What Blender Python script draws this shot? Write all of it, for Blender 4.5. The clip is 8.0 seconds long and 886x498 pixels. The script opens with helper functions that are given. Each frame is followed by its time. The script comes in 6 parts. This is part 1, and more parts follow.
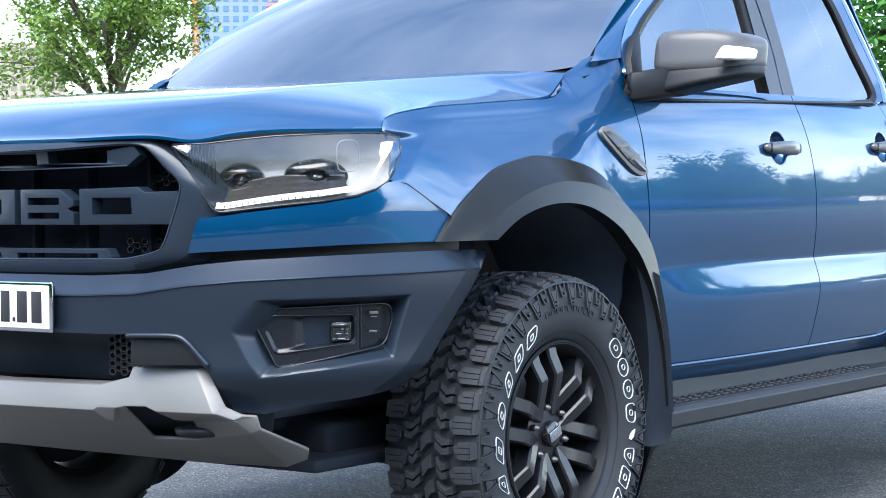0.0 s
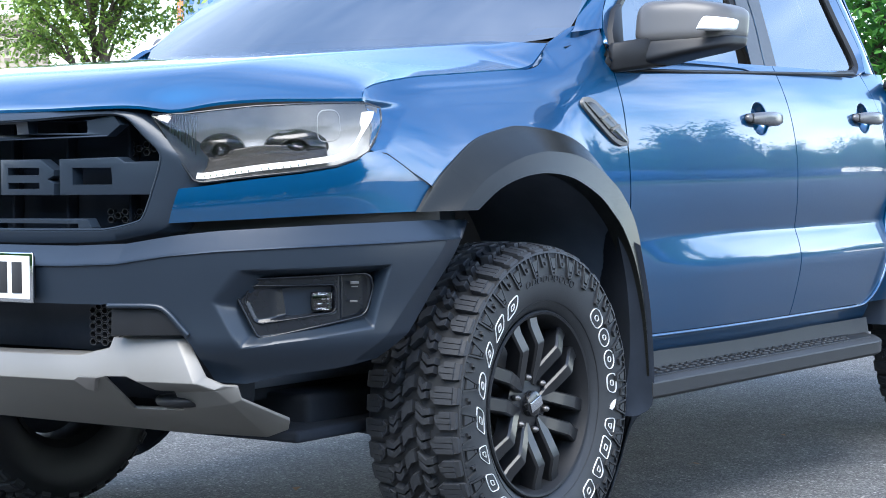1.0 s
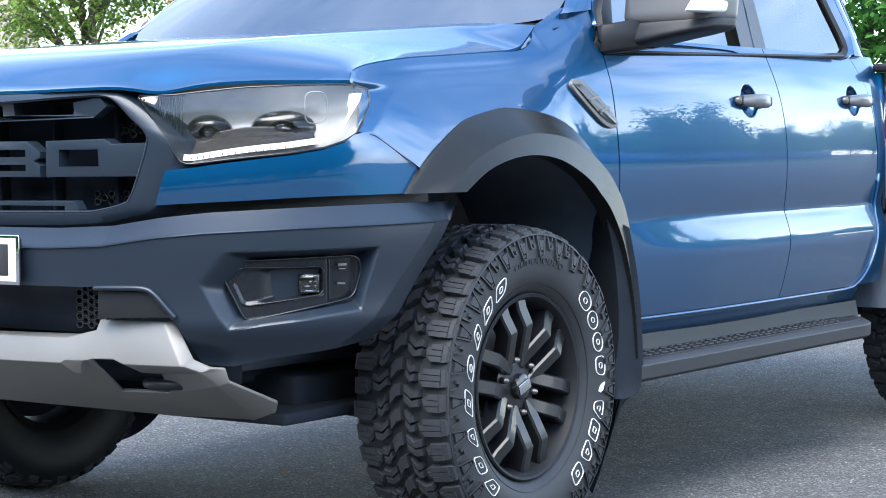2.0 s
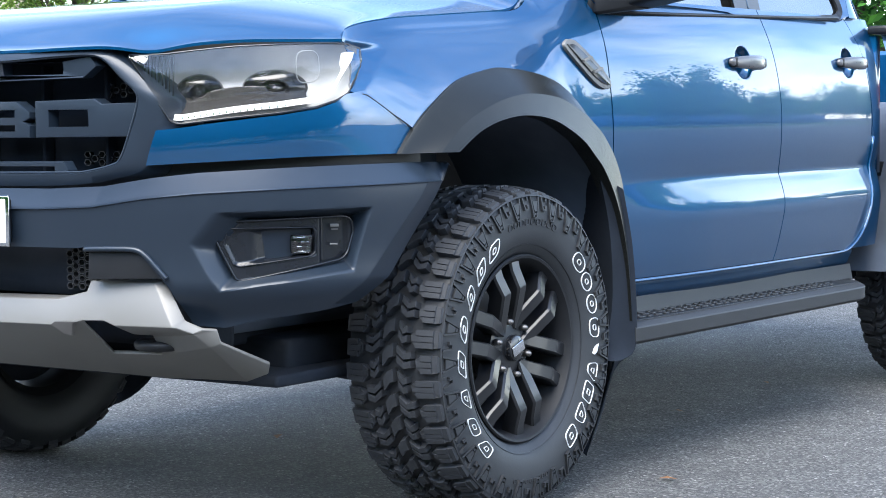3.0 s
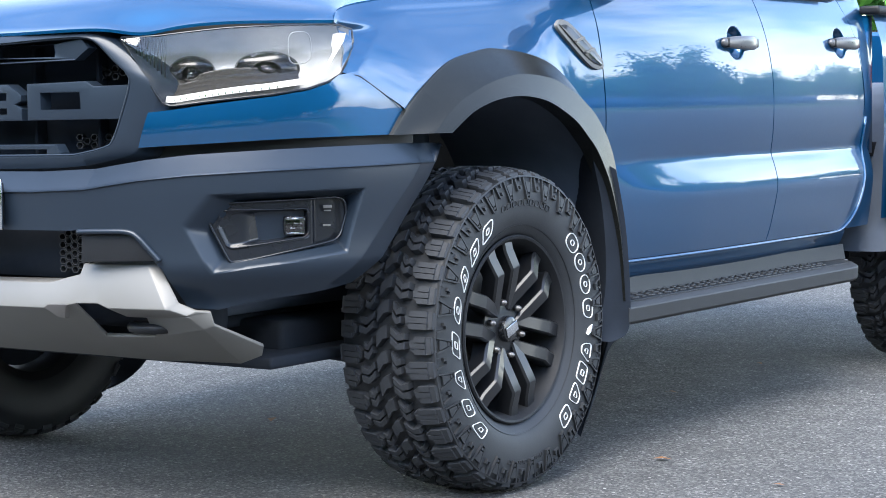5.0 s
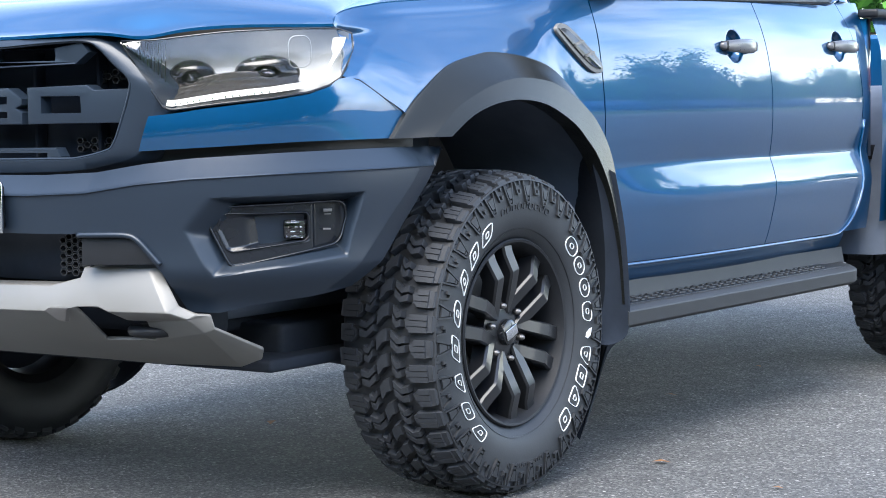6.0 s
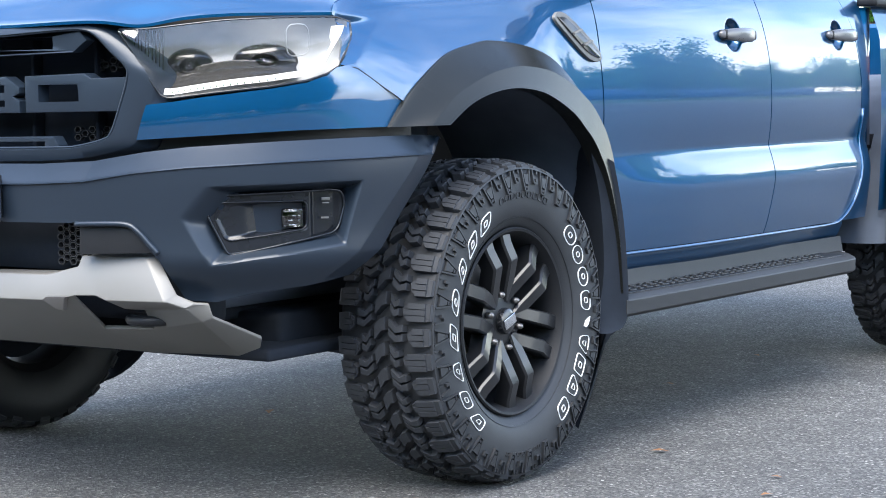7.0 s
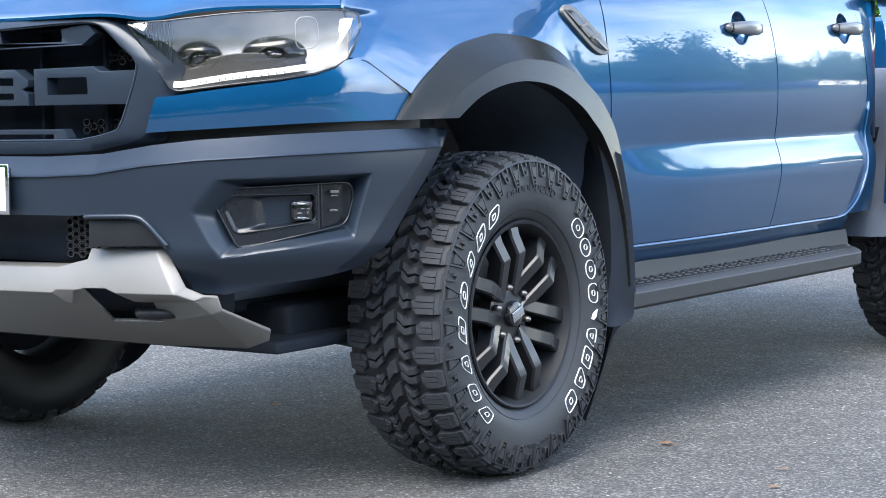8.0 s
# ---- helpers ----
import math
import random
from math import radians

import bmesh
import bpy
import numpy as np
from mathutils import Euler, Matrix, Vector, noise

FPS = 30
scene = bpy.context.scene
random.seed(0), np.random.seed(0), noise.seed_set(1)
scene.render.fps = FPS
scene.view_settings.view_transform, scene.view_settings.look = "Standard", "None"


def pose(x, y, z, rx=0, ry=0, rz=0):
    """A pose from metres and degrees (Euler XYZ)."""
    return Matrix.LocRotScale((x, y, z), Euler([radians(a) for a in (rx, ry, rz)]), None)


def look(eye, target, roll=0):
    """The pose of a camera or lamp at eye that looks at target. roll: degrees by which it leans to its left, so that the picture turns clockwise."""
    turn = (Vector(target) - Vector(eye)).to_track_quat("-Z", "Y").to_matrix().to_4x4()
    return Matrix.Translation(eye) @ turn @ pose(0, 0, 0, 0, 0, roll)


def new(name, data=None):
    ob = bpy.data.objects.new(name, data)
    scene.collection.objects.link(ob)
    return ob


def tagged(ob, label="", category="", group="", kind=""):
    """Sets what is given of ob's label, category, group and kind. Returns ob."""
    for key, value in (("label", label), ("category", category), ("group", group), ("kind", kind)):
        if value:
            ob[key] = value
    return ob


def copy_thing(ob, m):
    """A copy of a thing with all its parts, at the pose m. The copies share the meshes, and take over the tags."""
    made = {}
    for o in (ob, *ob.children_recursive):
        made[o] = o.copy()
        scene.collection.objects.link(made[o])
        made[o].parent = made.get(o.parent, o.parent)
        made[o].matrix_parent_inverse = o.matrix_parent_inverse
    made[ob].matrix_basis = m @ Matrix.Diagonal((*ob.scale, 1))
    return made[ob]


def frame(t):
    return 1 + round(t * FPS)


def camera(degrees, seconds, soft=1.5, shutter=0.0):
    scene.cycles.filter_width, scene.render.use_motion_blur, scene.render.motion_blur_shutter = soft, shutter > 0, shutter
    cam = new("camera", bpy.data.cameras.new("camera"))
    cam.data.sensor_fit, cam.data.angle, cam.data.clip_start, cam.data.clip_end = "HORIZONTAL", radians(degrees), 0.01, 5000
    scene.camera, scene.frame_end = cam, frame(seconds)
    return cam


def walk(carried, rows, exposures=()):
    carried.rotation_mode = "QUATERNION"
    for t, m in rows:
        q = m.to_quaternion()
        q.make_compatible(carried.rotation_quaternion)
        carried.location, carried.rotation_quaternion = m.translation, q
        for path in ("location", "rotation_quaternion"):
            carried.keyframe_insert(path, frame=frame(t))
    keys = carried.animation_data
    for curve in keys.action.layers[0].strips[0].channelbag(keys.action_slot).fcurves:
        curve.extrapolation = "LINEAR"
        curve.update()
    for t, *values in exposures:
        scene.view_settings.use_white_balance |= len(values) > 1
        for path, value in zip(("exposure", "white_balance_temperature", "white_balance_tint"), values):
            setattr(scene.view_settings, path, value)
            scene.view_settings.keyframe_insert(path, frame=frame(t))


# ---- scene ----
from mathutils import geometry

cam = camera(24.6, 8.0, soft=0.95)
PATH = [
    (0, (4.294, 3.781, 1.036), (2.68, 2.602, 0.978), -0.5),
    (0.5, (4.303, 3.792, 1.032), (2.684, 2.619, 0.955), -0.5),
    (1, (4.29, 3.791, 1.03), (2.668, 2.624, 0.945), -0.5),
    (1.5, (4.282, 3.791, 1.028), (2.657, 2.628, 0.939), -0.5),
    (3, (4.25, 3.768, 0.995), (2.621, 2.616, 0.867), -0.6),
    (3.5, (4.243, 3.762, 0.98), (2.612, 2.613, 0.845), -0.7),
    (4, (4.243, 3.767, 0.98), (2.611, 2.619, 0.84), -0.8),
    (4.5, (4.245, 3.766, 0.98), (2.613, 2.619, 0.838), -0.9),
    (6, (4.259, 3.766, 0.987), (2.625, 2.622, 0.847), -0.9),
    (6.5, (4.257, 3.769, 0.986), (2.622, 2.625, 0.842), -0.9),
    (7, (4.253, 3.764, 0.984), (2.619, 2.621, 0.834), -0.9),
    (7.5, (4.26, 3.76, 0.984), (2.626, 2.616, 0.831), -0.9),
    (8, (4.269, 3.75, 0.982), (2.635, 2.607, 0.826), -0.9),
]
walk(cam, [(t, look(eye, target, roll)) for t, eye, target, roll in PATH], exposures=[(0, 1.98, 6100, 9), (2, 2.08, 6200, 9), (8, 2.22, 6450, 10)])

# ---- light ----
world = bpy.data.worlds.new("sky")
scene.world = world
world.use_nodes = True
wn, wl = world.node_tree.nodes, world.node_tree.links
SUN_EL, SUN_AZ = radians(56), radians(14)  # azimuth from +x towards +y
sky = wn.new("ShaderNodeTexSky")
sky.sky_type, sky.sun_disc = "NISHITA", False
sky.sun_elevation, sky.sun_rotation = SUN_EL, radians(90) - SUN_AZ
sky.air_density, sky.dust_density, sky.ozone_density = 1.0, 0.6, 1.5
coord = wn.new("ShaderNodeTexCoord")
stretch = wn.new("ShaderNodeMapping")
stretch.inputs["Scale"].default_value = (1.0, 1.0, 2.6)
puffs = wn.new("ShaderNodeTexNoise")
puffs.inputs["Scale"].default_value, puffs.inputs["Detail"].default_value = 1.5, 5
puffs.inputs["Roughness"].default_value = 0.58
ramp = wn.new("ShaderNodeValToRGB")
ramp.color_ramp.elements[0].position, ramp.color_ramp.elements[1].position = 0.42, 0.70
cloud = wn.new("ShaderNodeMix")
cloud.data_type = "RGBA"
cloud.inputs["B"].default_value = (12.5, 13.0, 13.8, 1)
wl.new(coord.outputs["Generated"], stretch.inputs["Vector"])
wl.new(stretch.outputs["Vector"], puffs.inputs["Vector"])
wl.new(puffs.outputs["Fac"], ramp.inputs["Fac"])
# clouds thin out towards the zenith
height = wn.new("ShaderNodeSeparateXYZ")
thin = wn.new("ShaderNodeMapRange")
thin.interpolation_type = "SMOOTHSTEP"
thin.inputs["From Min"].default_value, thin.inputs["From Max"].default_value = 0.16, 0.52
thin.inputs["To Min"].default_value, thin.inputs["To Max"].default_value = 1.0, 0.12
cover = wn.new("ShaderNodeMath")
cover.operation = "MULTIPLY"
wl.new(coord.outputs["Generated"], height.inputs["Vector"])
wl.new(height.outputs["Z"], thin.inputs["Value"])
wl.new(ramp.outputs["Color"], cover.inputs[0])
wl.new(thin.outputs["Result"], cover.inputs[1])
wl.new(cover.outputs["Value"], cloud.inputs["Factor"])
wl.new(sky.outputs["Color"], cloud.inputs["A"])
wl.new(cloud.outputs["Result"], wn["Background"].inputs["Color"])
wn["Background"].inputs["Strength"].default_value = 0.15

sun = new("sun", bpy.data.lights.new("sun", "SUN"))
sun.data.energy, sun.data.angle, sun.data.color = 1.9, radians(50), (1.0, 0.94, 0.84)
sun.matrix_world = look((30 * math.cos(SUN_AZ) * math.cos(SUN_EL), 30 * math.sin(SUN_AZ) * math.cos(SUN_EL), 30 * math.sin(SUN_EL)), (0, 0, 0))


# ---- materials ----
def mat(name, color, rough=0.5, metal=0.0, coat=0.0, spec=0.5, vary=0.12, scale=14.0, bump=0.0, bump_scale=120.0, rough_vary=0.08, coat_rough=0.03, coat_ior=1.5):
    """A surface with broad and fine changes of colour and gloss, and a fine relief."""
    m = bpy.data.materials.new(name)
    m.use_nodes = True
    n, l = m.node_tree.nodes, m.node_tree.links
    p = n["Principled BSDF"]
    p.inputs["Metallic"].default_value = metal
    p.inputs["Coat Weight"].default_value = coat
    p.inputs["Coat Roughness"].default_value, p.inputs["Coat IOR"].default_value = coat_rough, coat_ior
    p.inputs["Specular IOR Level"].default_value = spec
    tc = n.new("ShaderNodeTexCoord")
    big, fine = n.new("ShaderNodeTexNoise"), n.new("ShaderNodeTexNoise")
    big.inputs["Scale"].default_value, big.inputs["Detail"].default_value = scale, 5
    fine.inputs["Scale"].default_value, fine.inputs["Detail"].default_value = bump_scale, 3
    l.new(tc.outputs["Object"], big.inputs["Vector"])
    l.new(tc.outputs["Object"], fine.inputs["Vector"])
    mix = n.new("ShaderNodeMix")
    mix.data_type = "RGBA"
    mix.inputs["A"].default_value = (*[c * (1 - vary) for c in color], 1)
    mix.inputs["B"].default_value = (*[min(1, c * (1 + vary)) for c in color], 1)
    l.new(big.outputs["Fac"], mix.inputs["Factor"])
    l.new(mix.outputs["Result"], p.inputs["Base Color"])
    mr = n.new("ShaderNodeMapRange")
    mr.inputs["To Min"].default_value, mr.inputs["To Max"].default_value = max(0.0, rough - rough_vary), min(1.0, rough + rough_vary)
    l.new(fine.outputs["Fac"], mr.inputs["Value"])
    l.new(mr.outputs["Result"], p.inputs["Roughness"])
    if bump:
        b = n.new("ShaderNodeBump")
        b.inputs["Strength"].default_value, b.inputs["Distance"].default_value = bump, 0.002
        l.new(fine.outputs["Fac"], b.inputs["Height"])
        l.new(b.outputs["Normal"], p.inputs["Normal"])
    return m


def glass_mat(name, color, rough=0.0, ior=1.45):
    m = bpy.data.materials.new(name)
    m.use_nodes = True
    p = m.node_tree.nodes["Principled BSDF"]
    p.inputs["Base Color"].default_value = (*color, 1)
    p.inputs["Roughness"].default_value, p.inputs["IOR"].default_value = rough, ior
    p.inputs["Transmission Weight"].default_value = 1.0
    return m


def glow_mat(name, color, strength):
    m = bpy.data.materials.new(name)
    m.use_nodes = True
    p = m.node_tree.nodes["Principled BSDF"]
    p.inputs["Base Color"].default_value = (0.9, 0.9, 0.9, 1)
    p.inputs["Emission Color"].default_value, p.inputs["Emission Strength"].default_value = (*color, 1), strength
    p.inputs["Roughness"].default_value = 0.25
    return m


def asphalt_mat(name="asphalt"):
    m = bpy.data.materials.new(name)
    m.use_nodes = True
    n, l = m.node_tree.nodes, m.node_tree.links
    p = n["Principled BSDF"]
    tc = n.new("ShaderNodeTexCoord")
    stone = n.new("ShaderNodeTexVoronoi")
    stone.inputs["Scale"].default_value = 150
    grit, broad, patch = (n.new("ShaderNodeTexNoise") for _ in range(3))
    for t, s, d in ((grit, 420, 3), (broad, 0.55, 5), (patch, 7, 6)):
        t.inputs["Scale"].default_value, t.inputs["Detail"].default_value = s, d
    for t in (stone, grit, broad, patch):
        l.new(tc.outputs["Object"], t.inputs["Vector"])
    ramp = n.new("ShaderNodeValToRGB")
    e = ramp.color_ramp.elements
    e[0].position, e[0].color = 0.0, (0.024, 0.025, 0.027, 1)
    e[1].position, e[1].color = 1.0, (0.50, 0.48, 0.44, 1)
    for pos, c in ((0.40, (0.060, 0.060, 0.059, 1)), (0.72, (0.118, 0.117, 0.114, 1)), (0.90, (0.23, 0.225, 0.215, 1))):
        k = e.new(pos)
        k.color = c
    l.new(stone.outputs["Color"], ramp.inputs["Fac"])
    mul = n.new("ShaderNodeMix")
    mul.data_type, mul.blend_type = "RGBA", "MULTIPLY"
    mul.inputs["Factor"].default_value = 1.0
    shade = n.new("ShaderNodeMapRange")
    shade.inputs["To Min"].default_value, shade.inputs["To Max"].default_value = 0.78, 1.25
    add = n.new("ShaderNodeMath")
    add.operation = "MULTIPLY"
    l.new(broad.outputs["Fac"], add.inputs[0])
    l.new(patch.outputs["Fac"], add.inputs[1])
    shade.inputs["From Min"].default_value, shade.inputs["From Max"].default_value = 0.12, 0.4
    l.new(add.outputs["Value"], shade.inputs["Value"])
    l.new(ramp.outputs["Color"], mul.inputs["A"])
    l.new(shade.outputs["Result"], mul.inputs["B"])
    l.new(mul.outputs["Result"], p.inputs["Base Color"])
    h = n.new("ShaderNodeMath")
    h.operation = "ADD"
    l.new(stone.outputs["Distance"], h.inputs[0])
    l.new(grit.outputs["Fac"], h.inputs[1])
    b = n.new("ShaderNodeBump")
    b.inputs["Strength"].default_value, b.inputs["Distance"].default_value = 1.0, 0.005
    l.new(h.outputs["Value"], b.inputs["Height"])
    l.new(b.outputs["Normal"], p.inputs["Normal"])
    p.inputs["Roughness"].default_value = 0.82
    return m


def leaf_mat(name, dark, light):
    m = bpy.data.materials.new(name)
    m.use_nodes = True
    n, l = m.node_tree.nodes, m.node_tree.links
    p = n["Principled BSDF"]
    geo = n.new("ShaderNodeNewGeometry")
    mix = n.new("ShaderNodeMix")
    mix.data_type = "RGBA"
    mix.inputs["A"].default_value, mix.inputs["B"].default_value = (*dark, 1), (*light, 1)
    l.new(geo.outputs["Random Per Island"], mix.inputs["Factor"])
    l.new(mix.outputs["Result"], p.inputs["Base Color"])
    p.inputs["Roughness"].default_value = 0.5
    tr = n.new("ShaderNodeBsdfTranslucent")
    l.new(mix.outputs["Result"], tr.inputs["Color"])
    ms = n.new("ShaderNodeMixShader")
    ms.inputs["Fac"].default_value = 0.35
    l.new(p.outputs["BSDF"], ms.inputs[1])
    l.new(tr.outputs["BSDF"], ms.inputs[2])
    l.new(ms.outputs["Shader"], n["Material Output"].inputs["Surface"])
    return m


PAINT = mat("blue_metallic_paint", (0.0006, 0.060, 0.156), rough=0.40, metal=0.72, coat=1.0, spec=0.2, vary=0.04, scale=3, rough_vary=0.03, coat_rough=0.010, coat_ior=1.74)
GREY = mat("satin_grey_paint", (0.014, 0.022, 0.034), rough=0.34, metal=0.1, coat=0.1, spec=0.45, vary=0.08, scale=5, bump=0.03, bump_scale=900, coat_rough=0.25)
FLARE = mat("grey_moulded_plastic", (0.011, 0.012, 0.011), rough=0.28, spec=0.33, vary=0.08, scale=6, bump=0.04, bump_scale=900)
FOGBLACK = mat("fog_panel_black", (0.010, 0.012, 0.016), rough=0.20, spec=0.45, vary=0.2)
PILLAR = mat("pillar_black_film", (0.045, 0.045, 0.047), rough=0.35, vary=0.1)
SILVER = mat("silver_paint", (0.175, 0.170, 0.158), rough=0.45, metal=0.25, vary=0.06, scale=6, bump=0.03, bump_scale=900)
BLACK = mat("black_plastic", (0.012, 0.013, 0.015), rough=0.45, spec=0.3, vary=0.25, bump=0.06, bump_scale=700)
CAP = mat("satin_mirror_cap", (0.075, 0.073, 0.072), rough=0.36, vary=0.08, scale=8, bump=0.03, bump_scale=900)
GLOSS = mat("gloss_black_plastic", (0.010, 0.011, 0.013), rough=0.16, vary=0.2, coat=0.4)
DARK = mat("underbody_black", (0.020, 0.025, 0.034), rough=0.85, spec=0.2, vary=0.4, scale=8, bump=0.2, bump_scale=90)
RUBBER = mat("tyre_rubber", (0.021, 0.024, 0.029), rough=0.68, vary=0.30, scale=24, bump=0.25, bump_scale=260)
WALL = mat("tyre_sidewall", (0.016, 0.018, 0.021), rough=0.55, vary=0.35, scale=12, bump=0.12, bump_scale=400)
RIM = mat("satin_black_wheel", (0.012, 0.013, 0.015), rough=0.34, metal=0.2, coat=0.3, vary=0.15, bump=0.04, bump_scale=800)
LINER = mat("wheel_arch_liner_plastic", (0.095, 0.115, 0.150), rough=0.85, spec=0.2, vary=0.3, scale=9, bump=0.2, bump_scale=120)
MUD = mat("mudguard_rubber", (0.014, 0.018, 0.025), rough=0.8, spec=0.15, vary=0.3)
STEPGREY = mat("step_grey_plastic", (0.030, 0.032, 0.034), rough=0.5, spec=0.28, vary=0.12, scale=8, bump=0.05, bump_scale=700)
HOLLOW = mat("grille_hollow_black", (0.007, 0.010, 0.015), rough=0.9, spec=0.1, vary=0.3)
BARREL = mat("dull_black_wheel_barrel", (0.010, 0.011, 0.013), rough=0.6, spec=0.3, vary=0.3, bump=0.1)
BOWL = mat("silvered_lamp_bowl", (0.26, 0.27, 0.28), rough=0.55, metal=0.5, vary=0.30, scale=22, bump=0.2, bump_scale=70)
STEEL = mat("brake_steel", (0.22, 0.21, 0.20), rough=0.42, metal=0.9, vary=0.25, bump=0.1)
CHROME = mat("chrome", (0.75, 0.76, 0.78), rough=0.10, metal=1.0, vary=0.05, rough_vary=0.04)
WHITE = mat("white_rubber", (0.72, 0.73, 0.72), rough=0.6, vary=0.1, scale=60)
PLATE = mat("white_plate_sheet", (0.74, 0.75, 0.74), rough=0.4, vary=0.05, bump=0.03)
INK = mat("black_ink", (0.012, 0.012, 0.014), rough=0.5, vary=0.2)
TINT = glass_mat("tinted_glass", (0.14, 0.16, 0.16), ior=3.8)
SCREEN = glass_mat("windscreen_glass", (0.10, 0.15, 0.20), ior=3.6)
CLEAR = glass_mat("clear_lens", (0.97, 0.98, 1.0), ior=1.55)
DRL = glow_mat("running_light", (1.0, 0.98, 0.95), 0.13)
SEAT = mat("dark_cloth", (0.02, 0.02, 0.022), rough=0.9, vary=0.2)
ASPHALT = asphalt_mat()
LEAF = leaf_mat("leaves", (0.05, 0.11, 0.014), (0.24, 0.36, 0.06))
LEAF_DARK = leaf_mat("dark_leaves", (0.02, 0.10, 0.02), (0.11, 0.30, 0.04))
BARK = mat("bark", (0.09, 0.07, 0.055), rough=0.9, vary=0.4, scale=18, bump=0.6, bump_scale=40)
DRY = mat("dry_leaf", (0.22, 0.10, 0.035), rough=0.8, vary=0.4, scale=80)
PALE = mat("pale_render", (0.34, 0.29, 0.23), rough=0.85, vary=0.06, scale=0.2, bump=0.1)
PANE = mat("dark_pane", (0.16, 0.13, 0.10), rough=0.12, vary=0.3, scale=0.3)
BLUEGLASS = mat("blue_curtain_glass", (0.04, 0.12, 0.24), rough=0.2, vary=0.25, scale=0.15, spec=0.5)
MULLION = mat("pale_mullion", (0.16, 0.22, 0.30), rough=0.5)
ORANGE = mat("orange_crane_paint", (0.75, 0.25, 0.05), rough=0.5)
RED = mat("red_crane_paint", (0.65, 0.05, 0.03), rough=0.5)
KERB = mat("kerb_concrete", (0.36, 0.35, 0.33), rough=0.85, vary=0.2, scale=4, bump=0.3, bump_scale=60)
GRASS = mat("verge_grass", (0.05, 0.09, 0.02), rough=0.9, vary=0.5, scale=5, bump=0.8, bump_scale=30)
BLUESHEET = mat("blue_site_sheeting", (0.03, 0.12, 0.40), rough=0.5, vary=0.15, scale=2)


# ---- building helpers ----
def part(name, bm, material, parent=None, label="", flat=False):
    me = bpy.data.meshes.new(name)
    for f in bm.faces:
        f.smooth = not flat
    bm.to_mesh(me)
    bm.free()
    me.materials.append(material)
    ob = new(name, me)
    ob.parent = parent
    return tagged(ob, label)


def thing(name, label, category, at=(0, 0, 0), group="", kind=""):
    ob = new(name)
    ob.location = at
    return tagged(ob, label, category, group, kind)


def outward(bm, ref):
    """Turn all faces of an open sheet so that they look away from ref."""
    bm.normal_update()
    ref = Vector(ref)
    if sum(f.normal.dot(f.calc_center_median() - ref) * f.calc_area() for f in bm.faces) < 0:
        bmesh.ops.reverse_faces(bm, faces=bm.faces[:])
    bm.normal_update()


def grid(fn, nu, nv, ref=None, side=1, hem=0.0):
    """A sheet from fn(u, v), u and v from 0 to 1; hem turns its rim inwards by so much."""
    bm = bmesh.new()
    rows = []
    for i in range(nu + 1):
        row = []
        for j in range(nv + 1):
            x, y, z = fn(i / nu, j / nv)
            row.append(bm.verts.new((x, y * side, z)))
        rows.append(row)
    for i in range(nu):
        for j in range(nv):
            bm.faces.new((rows[i][j], rows[i + 1][j], rows[i + 1][j + 1], rows[i][j + 1]))
    if ref is not None:
        outward(bm, (ref[0], ref[1] * side, ref[2]))
    for e in bm.edges:
        if len(e.link_faces) == 2 and e.calc_face_angle(0) > 0.4:
            e.smooth = False
    if hem:
        turn_in(bm, hem)
    return bm


def turn_in(bm, depth, way=None):
    bm.normal_update()
    rim = [e for e in bm.edges if e.is_boundary]
    normals = {v: v.normal.copy() for e in rim for v in e.verts}
    made = bmesh.ops.extrude_edge_only(bm, edges=rim)["geom"]
    fresh = [g for g in made if isinstance(g, bmesh.types.BMVert)]
    old = {tuple(round(c, 6) for c in v.co): n for v, n in normals.items()}
    for v in fresh:
        v.co += Vector(way) * depth if way else -old[tuple(round(c, 6) for c in v.co)] * depth
    for e in rim:
        e.smooth = False
    bm.normal_update()


def box(bm, c, s, bevel=0.0, turn=None, seg=2):
    m = Matrix.Translation(c) @ (turn.to_4x4() if turn else Matrix()) @ Matrix.Diagonal((*s, 1))
    made = bmesh.ops.create_cube(bm, size=1, matrix=m)["verts"]
    if bevel:
        edges = list({e for v in made for e in v.link_edges})
        bmesh.ops.bevel(bm, geom=edges, offset=bevel, segments=seg, affect="EDGES", profile=0.7)
    return made


def boxed(c, s, bevel=0.0, turn=None):
    bm = bmesh.new()
    box(bm, c, s, bevel, turn)
    return bm


def prism(points, depth, to3d, bevel=0.0):
    """A plate from an outline of 2D points; to3d(a, b, d) gives its place, d from 0 (front) to depth."""
    bm = bmesh.new()
    front = [bm.verts.new(to3d(a, b, 0)) for a, b in points]
    back = [bm.verts.new(to3d(a, b, depth)) for a, b in points]
    n = len(points)
    top = bm.faces.new(front)
    bm.faces.new(back[::-1])
    for i in range(n):
        bm.faces.new((front[i], back[i], back[(i + 1) % n], front[(i + 1) % n]))
    bmesh.ops.recalc_face_normals(bm, faces=bm.faces[:])
    if bevel:
        bmesh.ops.bevel(bm, geom=list(top.edges), offset=bevel, segments=2, affect="EDGES", profile=0.6)
    for e in bm.edges:
        if len(e.link_faces) == 2 and e.calc_face_angle(0) > 0.5:
            e.smooth = False
    return bm


